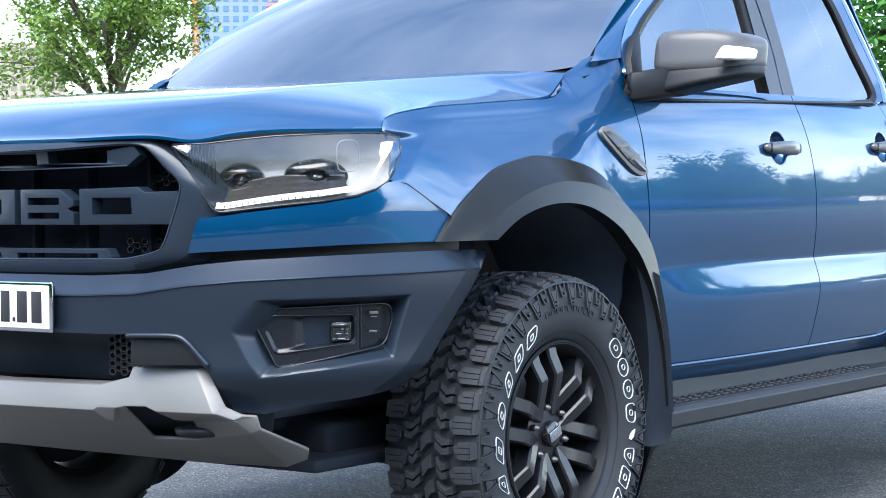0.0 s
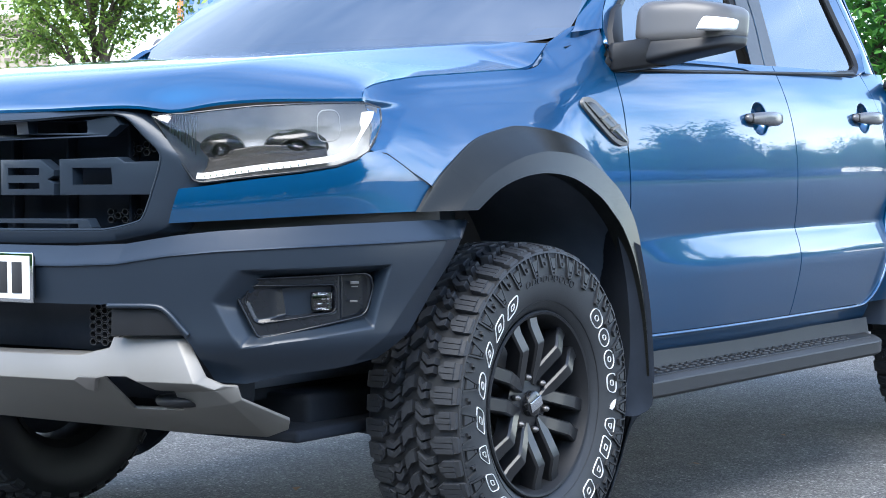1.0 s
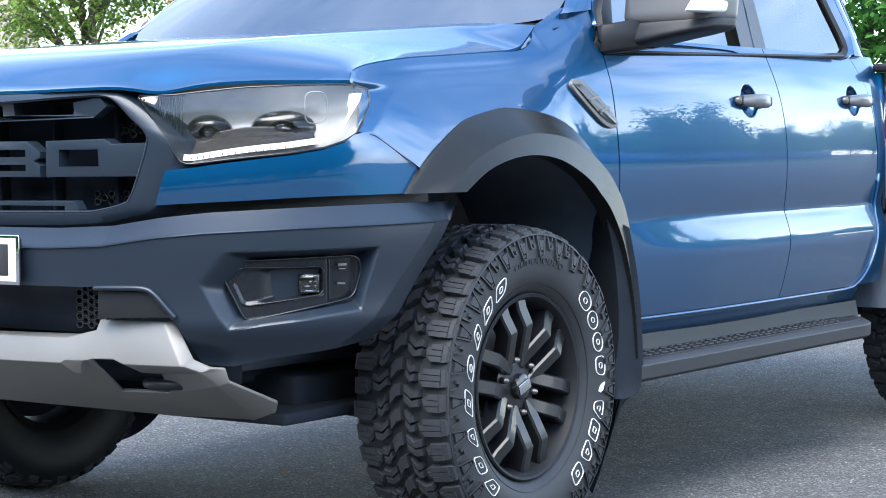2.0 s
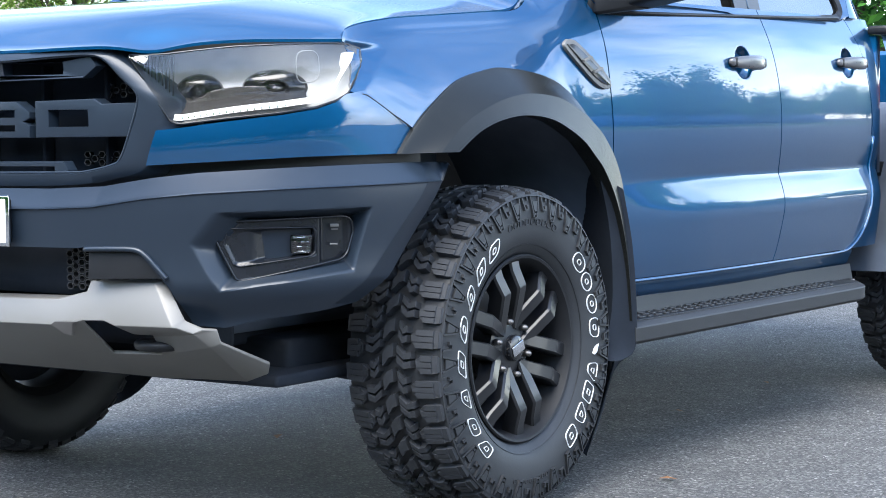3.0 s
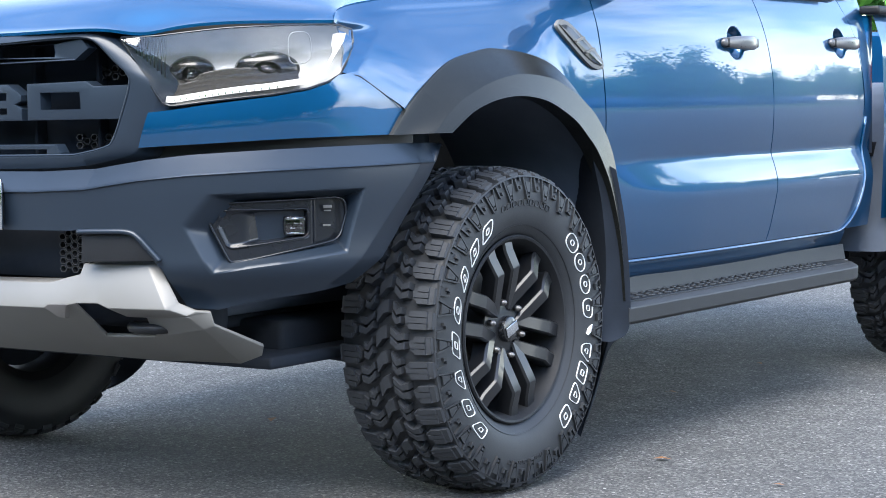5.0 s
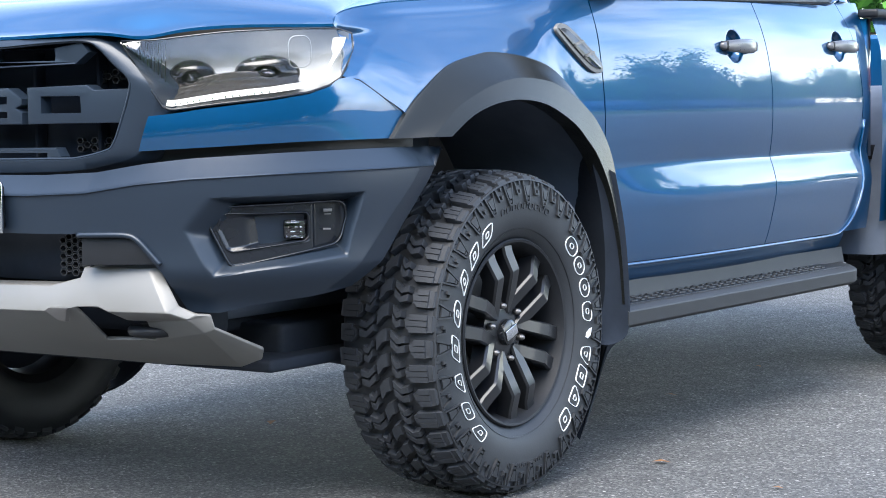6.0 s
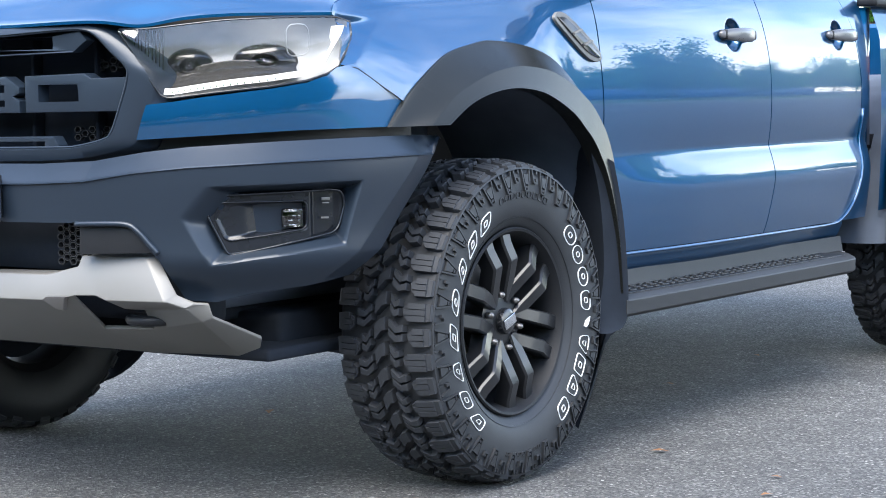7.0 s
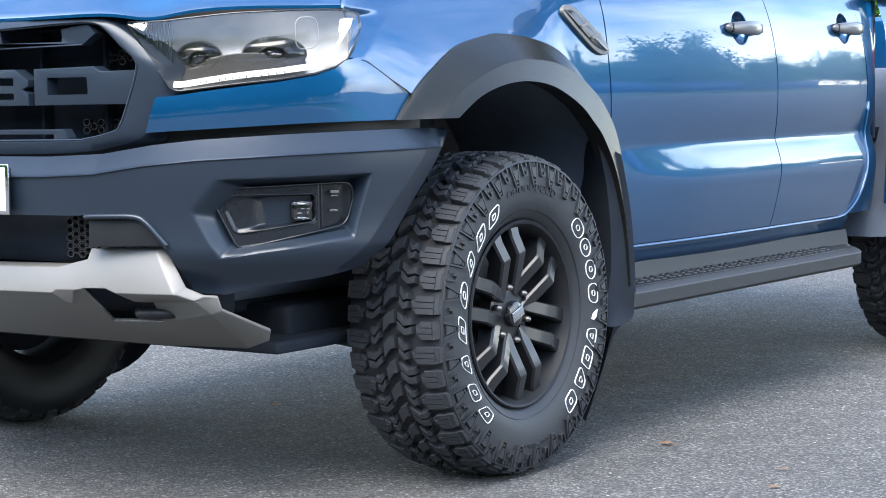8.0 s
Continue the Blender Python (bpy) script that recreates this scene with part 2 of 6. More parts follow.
def tube(bm, path, radii, seg=8, cap=True):
    """A tapered tube along points."""
    path = [Vector(p) for p in path]
    rings = []
    for i, p in enumerate(path):
        d = (path[min(i + 1, len(path) - 1)] - path[max(i - 1, 0)]).normalized()
        a = d.orthogonal().normalized()
        if rings:
            a = (last - d * last.dot(d)).normalized()
        last = a
        b = d.cross(a)
        r = radii[i] if isinstance(radii, (list, tuple)) else radii
        rings.append([bm.verts.new(p + (a * math.cos(t) + b * math.sin(t)) * r) for t in (2 * math.pi * k / seg for k in range(seg))])
    for r0, r1 in zip(rings, rings[1:]):
        for k in range(seg):
            bm.faces.new((r0[k], r0[(k + 1) % seg], r1[(k + 1) % seg], r1[k]))
    if cap:
        bm.faces.new(rings[0][::-1])
        bm.faces.new(rings[-1])


def lathe(profile, seg=96, closed=False, sharp=None):
    """Turn (radius, y) pairs round the y axis."""
    bm = bmesh.new()
    rings = [[bm.verts.new((r * math.cos(2 * math.pi * k / seg), y, r * math.sin(2 * math.pi * k / seg))) for k in range(seg)] for r, y in profile]
    pairs = list(zip(rings, rings[1:])) + ([(rings[-1], rings[0])] if closed else [])
    for r0, r1 in pairs:
        for k in range(seg):
            bm.faces.new((r0[k], r0[(k + 1) % seg], r1[(k + 1) % seg], r1[k]))
    bmesh.ops.recalc_face_normals(bm, faces=bm.faces[:])
    for e in bm.edges:
        if len(e.link_faces) == 2 and e.calc_face_angle(0) > (sharp or 0.6):
            e.smooth = False
    return bm


def spline(points, n, closed=False):
    """n points along a Catmull-Rom curve through 2D or 3D points, evenly by parameter."""
    p = np.array(points, float)
    k = len(p)
    out = []
    for i in range(n):
        t = i / n * k if closed else i / (n - 1) * (k - 1)
        j = min(int(t), k - 1 if closed else k - 2)
        f = t - j
        idx = [(j + d) % k if closed else min(max(j + d, 0), k - 1) for d in (-1, 0, 1, 2)]
        a, b, c, d = p[idx]
        out.append(0.5 * (2 * b + (c - a) * f + (2 * a - 5 * b + 4 * c - d) * f * f + (3 * b - a - 3 * c + d) * f**3))
    return np.array(out)


def along(points):
    """A function from 0..1 to a place on a smooth curve through points, by length."""
    q = spline(points, 200)
    s = np.r_[0, np.cumsum(np.linalg.norm(np.diff(q, axis=0), axis=1))]
    s /= s[-1]
    return lambda t: np.array([np.interp(t, s, q[:, k]) for k in range(q.shape[1])])


def along_sharp(points):
    """As along(), with straight runs between the points."""
    q = np.array(points, float)
    s = np.r_[0, np.cumsum(np.linalg.norm(np.diff(q, axis=0), axis=1))]
    s /= s[-1]
    return lambda t: np.array([np.interp(t, s, q[:, k]) for k in range(q.shape[1])])


def step(a, b, x):
    t = min(1.0, max(0.0, (x - a) / (b - a)))
    return t * t * (3 - 2 * t)


# ---- ground ----
def sheet(name, x0, x1, y0, y1, z, material, cut=1, **tags):
    bm = bmesh.new()
    bmesh.ops.create_grid(bm, x_segments=cut, y_segments=cut, size=0.5, matrix=Matrix.Translation(((x0 + x1) / 2, (y0 + y1) / 2, z)) @ Matrix.Diagonal((x1 - x0, y1 - y0, 1, 1)))
    return tagged(part(name, bm, material), kind="structure", **tags)


sheet("road", -900, 900, -900, 900, 0.0, ASPHALT, label="grey worn asphalt road with fine aggregate", category="road")
verge = part("verge", boxed((-20, 24, 0.05), (140, 14, 0.14), 0.02), GRASS)
tagged(verge, "raised grass verge beside the road", "verge", kind="structure")
kerb = part("kerb", boxed((-20, 16.85, 0.06), (140, 0.3, 0.18), 0.02), KERB)
tagged(kerb, "pale concrete kerb along the verge", "kerb", kind="structure")


# ---- trees and far buildings ----
def leaf_cloud(bm, rng, centres, per, size):
    """Bent leaves scattered round the ends of the twigs."""
    for c, r in centres:
        for _ in range(per):
            d = Vector((rng.gauss(0, 1), rng.gauss(0, 1), rng.gauss(0, 0.75)))
            p = c + d * r * 0.5
            s = size * rng.uniform(0.6, 1.25)
            q = Euler((rng.uniform(-0.9, 0.9), rng.uniform(-0.9, 0.9), rng.uniform(0, 6.28))).to_matrix()
            v = [bm.verts.new(p + q @ Vector(k)) for k in ((0, 0, 0), (0.5 * s, 0.26 * s, -0.06 * s), (1.05 * s, 0, -0.26 * s), (0.5 * s, -0.26 * s, -0.06 * s))]
            bm.faces.new((v[0], v[1], v[2]))
            bm.faces.new((v[0], v[2], v[3]))


def make_tree(label, at, height, crown, low, seed, leaf=0.13, limbs=9, per=46, leaves=None, group="street trees", clump=1.0):
    rng = random.Random(seed)
    tree = thing("tree", label, "tree", at, group)
    bm = bmesh.new()
    bend = [Vector((rng.uniform(-0.12, 0.12) * k, rng.uniform(-0.12, 0.12) * k, height * 0.8 * k / 6)) for k in range(7)]
    base = 0.035 * height / 2
    tube(bm, bend, [base * (1 - 0.13 * k) for k in range(7)], 10)
    ends = []
    for i in range(limbs):
        a = i * 2.4 + rng.uniform(-0.4, 0.4)
        k = rng.uniform(0.0, 1.0)
        z0 = low + (height * 0.78 - low) * k * 0.75
        reach = crown * (1.0 - 0.5 * abs(k - 0.3)) * rng.uniform(0.75, 1.1)
        foot = Vector((0, 0, max(z0 - 0.5, 0.8)))
        tip = Vector((math.cos(a) * reach, math.sin(a) * reach, z0 + rng.uniform(0.2, 1.1)))
        mid = foot.lerp(tip, 0.5) + Vector((0, 0, 0.35))
        tube(bm, [foot, mid, tip], [base * 0.42, base * 0.28, base * 0.08], 6)
        for f in (0.45, 0.62, 0.78, 0.9, 1.0):
            c = foot.lerp(tip, f) + Vector((0, 0, 0.35 * math.sin(math.pi * f)))
            for _ in range(3):
                ends.append((c + Vector([rng.gauss(0, crown * 0.18) for _ in range(3)]), clump * crown * rng.uniform(0.20, 0.36)))
    for _ in range(limbs * 2):
        a, r = rng.uniform(0, 6.28), crown * 0.75 * math.sqrt(rng.random())
        ends.append((Vector((math.cos(a) * r, math.sin(a) * r, rng.uniform(low + (height - low) * 0.45, height))), clump * crown * rng.uniform(0.2, 0.34)))
    part("trunk", bm, BARK, tree)
    bm = bmesh.new()
    leaf_cloud(bm, rng, ends, per, leaf)
    part("crown", bm, leaves or LEAF, tree)
    return tree


def make_tower(name, label, at, turn, size, floors, bays, wall, pane, group=""):
    """A tower whose one face carries recessed windows, floor by floor."""
    w, d, h = size
    tower = thing(name, label, "building", at, group)
    tower.rotation_euler = (0, 0, turn)
    part("wall", boxed((0, 0, h / 2), (w, d, h)), wall, tower, flat=True)
    part("roof", boxed((0, 0, h + 0.6), (w * 0.9, d * 0.9, 1.2)), wall, tower, flat=True)
    fh, bw = h / floors, w / bays
    me = None
    for face in (1, -1):
        for i in range(floors):
            for j in range(bays):
                if me is None:
                    first = part("window", boxed((0, 0, 0), (bw * 0.56, 0.3, fh * 0.55)), pane, tower, flat=True)
                    ob, me = first, first.data
                else:
                    ob = new("window", me)
                    ob.parent = tower
                ob.location = (-w / 2 + (j + 0.5) * bw, face * d / 2, (i + 0.5) * fh)
    return tower


# ---- pickup truck: forms ----
truck = thing("pickup_truck", "blue double-cab pickup truck with grey flares, parked on asphalt", "pickup truck")
WX, WR, REAR = -0.043, 0.412, -3.06  # front axle, tyre radius, rear axle
INSIDE = (-1.2, 0.0, 0.9)

PROF_Z = np.linspace(0.40, 1.34, 189)


def side_profile(pairs):
    """Half width over height, from the lean of the panel in degrees (positive looks up)."""
    z, a = zip(*pairs)
    lean = np.tan(np.radians(np.interp(PROF_Z, z, a)))
    y = -np.r_[0, np.cumsum((lean[1:] + lean[:-1]) / 2 * np.diff(PROF_Z))]
    return y - np.interp(0.96, PROF_Z, y) + 0.942


CREASED = side_profile([(0.40, -30), (0.50, -24), (0.53, -12), (0.60, -8), (0.685, -6), (0.72, 3), (0.745, 12), (0.80, 17), (0.812, 8), (0.824, -11), (0.87, -9), (0.96, -1), (1.03, 2.5), (1.14, 7), (1.22, 13), (1.29, 19), (1.34, 22)])
PLAIN = side_profile([(0.40, -30), (0.50, -24), (0.53, -12), (0.60, -7), (0.69, -4), (0.80, -3.5), (0.87, -5), (0.96, -1), (1.03, 2.5), (1.14, 7), (1.22, 13), (1.29, 19), (1.34, 22)])


HANDLES = ((-1.372, 1.156), (-2.185, 1.168))  # places of the door handles


def door_y(x, z):
    k = 0.25 + 0.75 * step(-0.62, -1.15, x)
    y = k * np.interp(z, PROF_Z, CREASED) + (1 - k) * np.interp(z, PROF_Z, PLAIN)
    for hx, hz in HANDLES:
        r2 = ((x - hx - 0.012) / 0.056) ** 2 + ((z - hz) / 0.052) ** 2
        y -= 0.026 * step(1.0, 0.35, r2)
    return y - (x + 1.35) ** 2 / 34


def plan_y(x):
    """Half width of the nose at headlight height."""
    return 0.93 if x <= 0.15 else 0.93 * max(0.0, 1 - ((x - 0.15) / 0.75) ** 2.6) ** (1 / 2.6)


def nose(theta, x0=0.15, a=0.75, b=0.93, n=2.6):
    """A point of a rounded nose in plan: theta 0 is the middle, 1 the flank."""
    t = theta * math.pi / 2
    return x0 + a * math.cos(t) ** (2 / n), b * math.sin(t) ** (2 / n)


def nose_theta(y, b=0.93, n=2.6):
    return math.asin(min(1, (y / b) ** (n / 2))) / (math.pi / 2)


# shut line between bonnet and wing: x, half width, height
GAP = [(0.535, 0.862, 1.180), (0.512, 0.845, 1.205), (0.44, 0.832, 1.222), (0.28, 0.822, 1.242), (0.09, 0.818, 1.256), (-0.13, 0.818, 1.272), (-0.20, 0.818, 1.278), (-0.2525, 0.817, 1.2895), (-0.2874, 0.814, 1.3105), (-0.320, 0.809, 1.331), (-0.350, 0.803, 1.350)]


SHOULDER = spline([(-0.70, 0.818, 1.345), (-0.40, 0.818, 1.310), (-0.16, 0.818, 1.276), (0.09, 0.819, 1.257), (0.28, 0.824, 1.243), (0.44, 0.834, 1.222), (0.535, 0.856, 1.186)], 160)


def wing_y(x, z):
    ym = plan_y(x)
    zg, yg = float(np.interp(x, SHOULDER[:, 0], SHOULDER[:, 2])), float(np.interp(x, SHOULDER[:, 0], SHOULDER[:, 1]))
    zs = 0.985
    if z > zs:
        k = (z - zs) / (zg - zs)
        y = ym - (ym - yg) * min(k, 1.1) ** 2.3
        y += 0.0075 * (step(0.68, 0.865, k) - step(0.865, 0.925, k)) * step(0.45, 0.25, x) * step(-0.50, -0.20, x)
    else:
        y = ym - 0.12 * (zs - z) ** 2
    # facet that falls away from a crease towards the headlamp, under the shoulder's overhang
    lead = float(np.interp(z, [1.02, 1.055, 1.101, 1.142, 1.173], [0.50, 0.479, 0.442, 0.401, 0.371]))
    y -= 0.20 * max(0.0, x - lead) * step(1.176, 1.156, z) * step(1.030, 1.055, z)
    r = math.hypot(x - WX, z - 0.56)
    y += 0.010 * math.exp(-(((r - 0.53) / 0.08) ** 2))
    w = step(-0.12, -0.50, x)
    back = door_y(x, z) if z < 1.30 else door_y(x, 1.30) + house_y(z) - house_y(1.30)
    y = y * (1 - w) + back * w
    top = float(np.interp(x, [-0.50, -0.33], [1.405, 1.345]))
    return y - 0.030 * step(top - 0.08, top, z) * step(-0.57, -0.47, x) * step(-0.28, -0.35, x)


# ---- wings ----
ARCH = [(0.330, 0.960), (0.262, 1.008), (0.150, 1.062), (0.030, 1.090), (-0.050, 1.095), (-0.170, 1.085), (-0.285, 1.060), (-0.380, 1.010), (-0.455, 0.945), (-0.515, 0.86), (-0.550, 0.74), (-0.568, 0.60), (-0.568, 0.50)]
OUTER = [(0.362, 0.982), (0.415, 1.015), (0.474, 1.052), (0.512, 1.061), (0.511, 1.082), (0.499, 1.114), (0.498, 1.150), (0.509, 1.171), (0.533, 1.178), (0.508, 1.203), (0.437, 1.219), (0.278, 1.239), (0.088, 1.253), (-0.132, 1.269), (-0.205, 1.273), (-0.257, 1.285), (-0.293, 1.307), (-0.326, 1.328), (-0.357, 1.347), (-0.375, 1.359), (-0.413, 1.376), (-0.456, 1.396), (-0.477, 1.402), (-0.565, 1.408), (-0.562, 1.39), (-0.563, 1.353), (-0.563, 1.306), (-0.564, 1.267), (-0.572, 1.20), (-0.577, 1.07), (-0.586, 0.94), (-0.590, 0.79), (-0.590, 0.62), (-0.590, 0.50)]


def filled_sheet(outline, fn, cell, ref, side, hem):
    """A triangulated sheet inside a flat outline; fn(a, b) gives the place of each of its points."""
    pts = []
    for (xa, za), (xb, zb) in zip(outline, outline[1:] + outline[:1]):
        n = max(1, round(math.hypot(xb - xa, zb - za) / (cell * 0.8)))
        pts += [(xa + (xb - xa) * k / n, za + (zb - za) * k / n) for k in range(n)]
    ring = np.array(pts)
    nxt = np.roll(ring, -1, axis=0)
    inner = []
    for i, x in enumerate(np.arange(ring[:, 0].min(), ring[:, 0].max(), cell)):
        for z in np.arange(ring[:, 1].min() + (cell / 2 if i % 2 else 0), ring[:, 1].max(), cell):
            cross = (ring[:, 1] > z) != (nxt[:, 1] > z)
            hits = cross & (x < (nxt[:, 0] - ring[:, 0]) * (z - ring[:, 1]) / np.where(cross, nxt[:, 1] - ring[:, 1], 1) + ring[:, 0])
            if hits.sum() % 2 and np.min(np.hypot(ring[:, 0] - x, ring[:, 1] - z)) > cell * 0.6:
                inner.append((x, z))
    m = len(pts)
    verts, _, faces, *_ = geometry.delaunay_2d_cdt([Vector(p) for p in pts + inner], [(i, (i + 1) % m) for i in range(m)], [], 1, 1e-6)
    bm = bmesh.new()
    made = []
    for v in verts:
        x, y, z = fn(v[0], v[1])
        made.append(bm.verts.new((x, y * side, z)))
    for f in faces:
        bm.faces.new([made[i] for i in f])
    bmesh.ops.recalc_face_normals(bm, faces=bm.faces[:])
    outward(bm, (ref[0], ref[1] * side, ref[2]))
    turn_in(bm, hem)
    return bm


def make_wing(s):
    outer = OUTER[:9] + [tuple(p) for p in spline(OUTER[9:19], 90)] + OUTER[19:]
    outline = [tuple(p) for p in spline(ARCH, 120)] + outer[::-1]
    # dark panel gap between the wing and the nose cover
    bm = bmesh.new()
    gap = along_sharp([(0.505, 1.058), (0.474, 1.052), (0.439, 1.029), (0.361, 0.9765)])
    tube(bm, [(x, (wing_y(x, z) + 0.0012) * s, z) for x, z in (gap(k / 30) for k in range(31))], 0.0011, 6)
    part("panel_gap", bm, INK, truck)
    return part("front_wing", filled_sheet(outline, lambda x, z: (x, wing_y(x, z), z), 0.0065, INSIDE, s, 0.02), PAINT, truck)


# ---- doors ----
FRONT_LEAD = [(-0.595, 0.538), (-0.596, 0.64), (-0.595, 0.79), (-0.591, 0.94), (-0.582, 1.07), (-0.578, 1.18), (-0.571, 1.25), (-0.569, 1.325)]
DOOR_SEAM = [(-1.575, 0.538), (-1.592, 0.59), (-1.618, 0.72), (-1.610, 0.84), (-1.602, 0.935), (-1.597, 1.06), (-1.575, 1.18), (-1.545, 1.285), (-1.535, 1.325)]
REAR_TRAIL = [(-2.15, 0.538), (-2.21, 0.552), (-2.275, 0.590), (-2.325, 0.645), (-2.35, 0.73), (-2.372, 0.925), (-2.36, 1.06), (-2.325, 1.197), (-2.26, 1.29), (-2.235, 1.325)]


def make_door(name, lead, trail, s, gap):
    a, b = along(lead), along(trail)
    za, zb = lead[0][1], lead[-1][1]

    def xz(u, v):
        p, q = a(v), b(v)
        x0, x1 = p[0] - gap, q[0] + gap
        return x0 + (x1 - x0) * u, p[1] + (q[1] - p[1]) * u

    def fn(u, v):
        x, z = xz(u, v)
        return x, door_y(x, z), z

    return part(name, grid(fn, *((280, 230) if s > 0 else (120, 100)), INSIDE, s, hem=0.02), PAINT, truck)


# ---- cab: sills, pillars, roof, glass ----
def house_y(z):
    """Half width of the glasshouse over height."""
    return 0.882 - max(0.0, z - 1.29) * 0.36


FRONT_WINDOW = [(-0.612, 1.290), (-0.618, 1.36), (-0.645, 1.41), (-0.700, 1.46), (-0.79, 1.52), (-0.91, 1.585), (-1.10, 1.69), (-1.22, 1.735), (-1.43, 1.755), (-1.435, 1.626), (-1.415, 1.462), (-1.387, 1.304)]
REAR_WINDOW = [(-1.578, 1.311), (-1.603, 1.454), (-1.617, 1.583), (-1.645, 1.755), (-1.95, 1.755), (-2.07, 1.72), (-2.124, 1.646), (-2.168, 1.501), (-2.213, 1.372), (-2.19, 1.335), (-2.118, 1.322), (-1.755, 1.312)]


def ring_between(inner, outer, y_in, y_out, s, nseg=132, straight=False):
    """A band between two closed outlines in (x, z) on the flank."""
    a = spline(inner, nseg, True)
    o = np.array(list(outer) + [outer[0]], float)
    t = np.arange(nseg) / nseg * len(outer)
    b = np.stack([np.interp(t, np.arange(len(o)), o[:, k]) for k in (0, 1)], 1) if straight else spline(outer, nseg, True)
    bm = bmesh.new()
    va = [bm.verts.new((p[0], (house_y(p[1]) + y_in) * s, p[1])) for p in a]
    vb = [bm.verts.new((p[0], (house_y(p[1]) + y_out) * s, p[1])) for p in b]
    for i in range(nseg):
        j = (i + 1) % nseg
        bm.faces.new((va[i], va[j], vb[j], vb[i]))
    outward(bm, (-1.2, 0, 1.4))
    turn_in(bm, 0.02)
    return bm


def grow(poly, d):
    """Push a closed outline outwards by d."""
    p = np.array(poly, float)
    c = p.mean(0)
    out = []
    for i in range(len(p)):
        t = p[(i + 1) % len(p)] - p[i - 1]
        n = np.array((t[1], -t[0])) / np.linalg.norm(t)
        if n @ (p[i] - c) < 0:
            n = -n
        out.append(p[i] + n * d)
    return out


def fill_flank(poly, off, s, smooth_n=None):
    pts = spline(poly, smooth_n, True) if smooth_n else poly
    bm = bmesh.new()
    vs = [bm.verts.new((p[0], (house_y(p[1]) + off) * s, p[1])) for p in pts]
    bm.faces.new(vs)
    outward(bm, (-1.2, 0, 1.4))
    return bm


def make_cab(s):
    # door frames above the belt in blue, with the windows cut out of them
    for name, win, out in (
        ("front_window_frame", FRONT_WINDOW, [(-0.571, 1.318), (-0.573, 1.40), (-0.60, 1.446), (-0.655, 1.498), (-0.76, 1.563), (-0.905, 1.634), (-1.06, 1.725), (-1.20, 1.79), (-1.50, 1.81), (-1.515, 1.626), (-1.50, 1.46), (-1.478, 1.312)]),
        ("rear_window_frame", REAR_WINDOW, [(-1.49, 1.312), (-1.515, 1.454), (-1.53, 1.583), (-1.52, 1.81), (-1.97, 1.815), (-2.13, 1.78), (-2.20, 1.68), (-2.245, 1.53), (-2.285, 1.40), (-2.265, 1.33), (-2.15, 1.31), (-1.755, 1.308)]),
    ):
        part(name, ring_between(win, out, -0.006, 0.004, s, straight=True), PAINT, truck)
        part("window_seal", ring_between(grow(win, -0.008), grow(win, 0.009), 0.000, 0.008, s), BLACK, truck)
        g = part("side_window", fill_flank(win, -0.010, s, 90), TINT, truck, "dark tinted side glass")
        g.visible_shadow = False
    # black panels of the middle pillar
    part("pillar_trim", fill_flank([(-1.395, 1.306), (-1.481, 1.308), (-1.515, 1.468), (-1.515, 1.631), (-1.53, 1.76), (-1.44, 1.76), (-1.445, 1.626), (-1.425, 1.462)], 0.012, s), PILLAR, truck)
    part("pillar_trim", fill_flank([(-1.49, 1.308), (-1.568, 1.311), (-1.593, 1.454), (-1.607, 1.583), (-1.635, 1.76), (-1.54, 1.76), (-1.525, 1.631), (-1.525, 1.468)], 0.0125, s), PILLAR, truck)
    # belt strip
    bm = bmesh.new()
    tube(bm, [(x, (0.893 + 0.002) * s, z) for x, z in ((-0.60, 1.283), (-1.0, 1.290), (-1.40, 1.299), (-1.8, 1.308), (-2.12, 1.318))], 0.0055, 8)
    part("belt_moulding", bm, BLACK, truck)

    # front pillar, from the wing up to the roof
    lo = along([(-0.446, 1.384), (-0.478, 1.396), (-0.554, 1.445), (-0.67, 1.514), (-0.79, 1.583), (-1.02, 1.71), (-1.30, 1.82)])
    hi = along([(-0.566, 1.399), (-0.592, 1.440), (-0.651, 1.498), (-0.787, 1.577), (-0.92, 1.644), (-1.08, 1.735), (-1.25, 1.81)])

    def pillar(u, v):
        a, b = lo(u), hi(u)
        x, z = a + (b - a) * v
        return x, house_y(z) - 0.065 * (1 - v) ** 1.6 * step(-0.3, 0.3, u) + 0.005, z

    part("front_pillar", grid(pillar, 40, 8, INSIDE, s, hem=0.02), PAINT, truck)

    # rear pillar
    def rear_pillar(u, v):
        z = 1.325 + (1.815 - 1.325) * v
        x0 = np.interp(z, [1.325, 1.40, 1.53, 1.68, 1.78, 1.82], [-2.265, -2.288, -2.250, -2.205, -2.135, -1.98])
        x1 = np.interp(z, [1.325, 1.39, 1.54, 1.68, 1.82], [-2.42, -2.39, -2.36, -2.31, -2.22])
        x = x0 + (x1 - x0) * u
        return x, house_y(z) + 0.004 - 0.05 * u**3, z

    part("rear_pillar", grid(rear_pillar, 12, 16, INSIDE, s, hem=0.02), PAINT, truck)

    def lower_quarter(u, v):
        z = 0.538 + 0.787 * v
        x0 = along(REAR_TRAIL)(v)[0] - 0.005
        x = x0 + (-2.46 - x0) * u
        return x, door_y(x, z) - 0.003 * u**4, z

    part("cab_corner", grid(lower_quarter, 10, 50, INSIDE, s, hem=0.02), PAINT, truck)

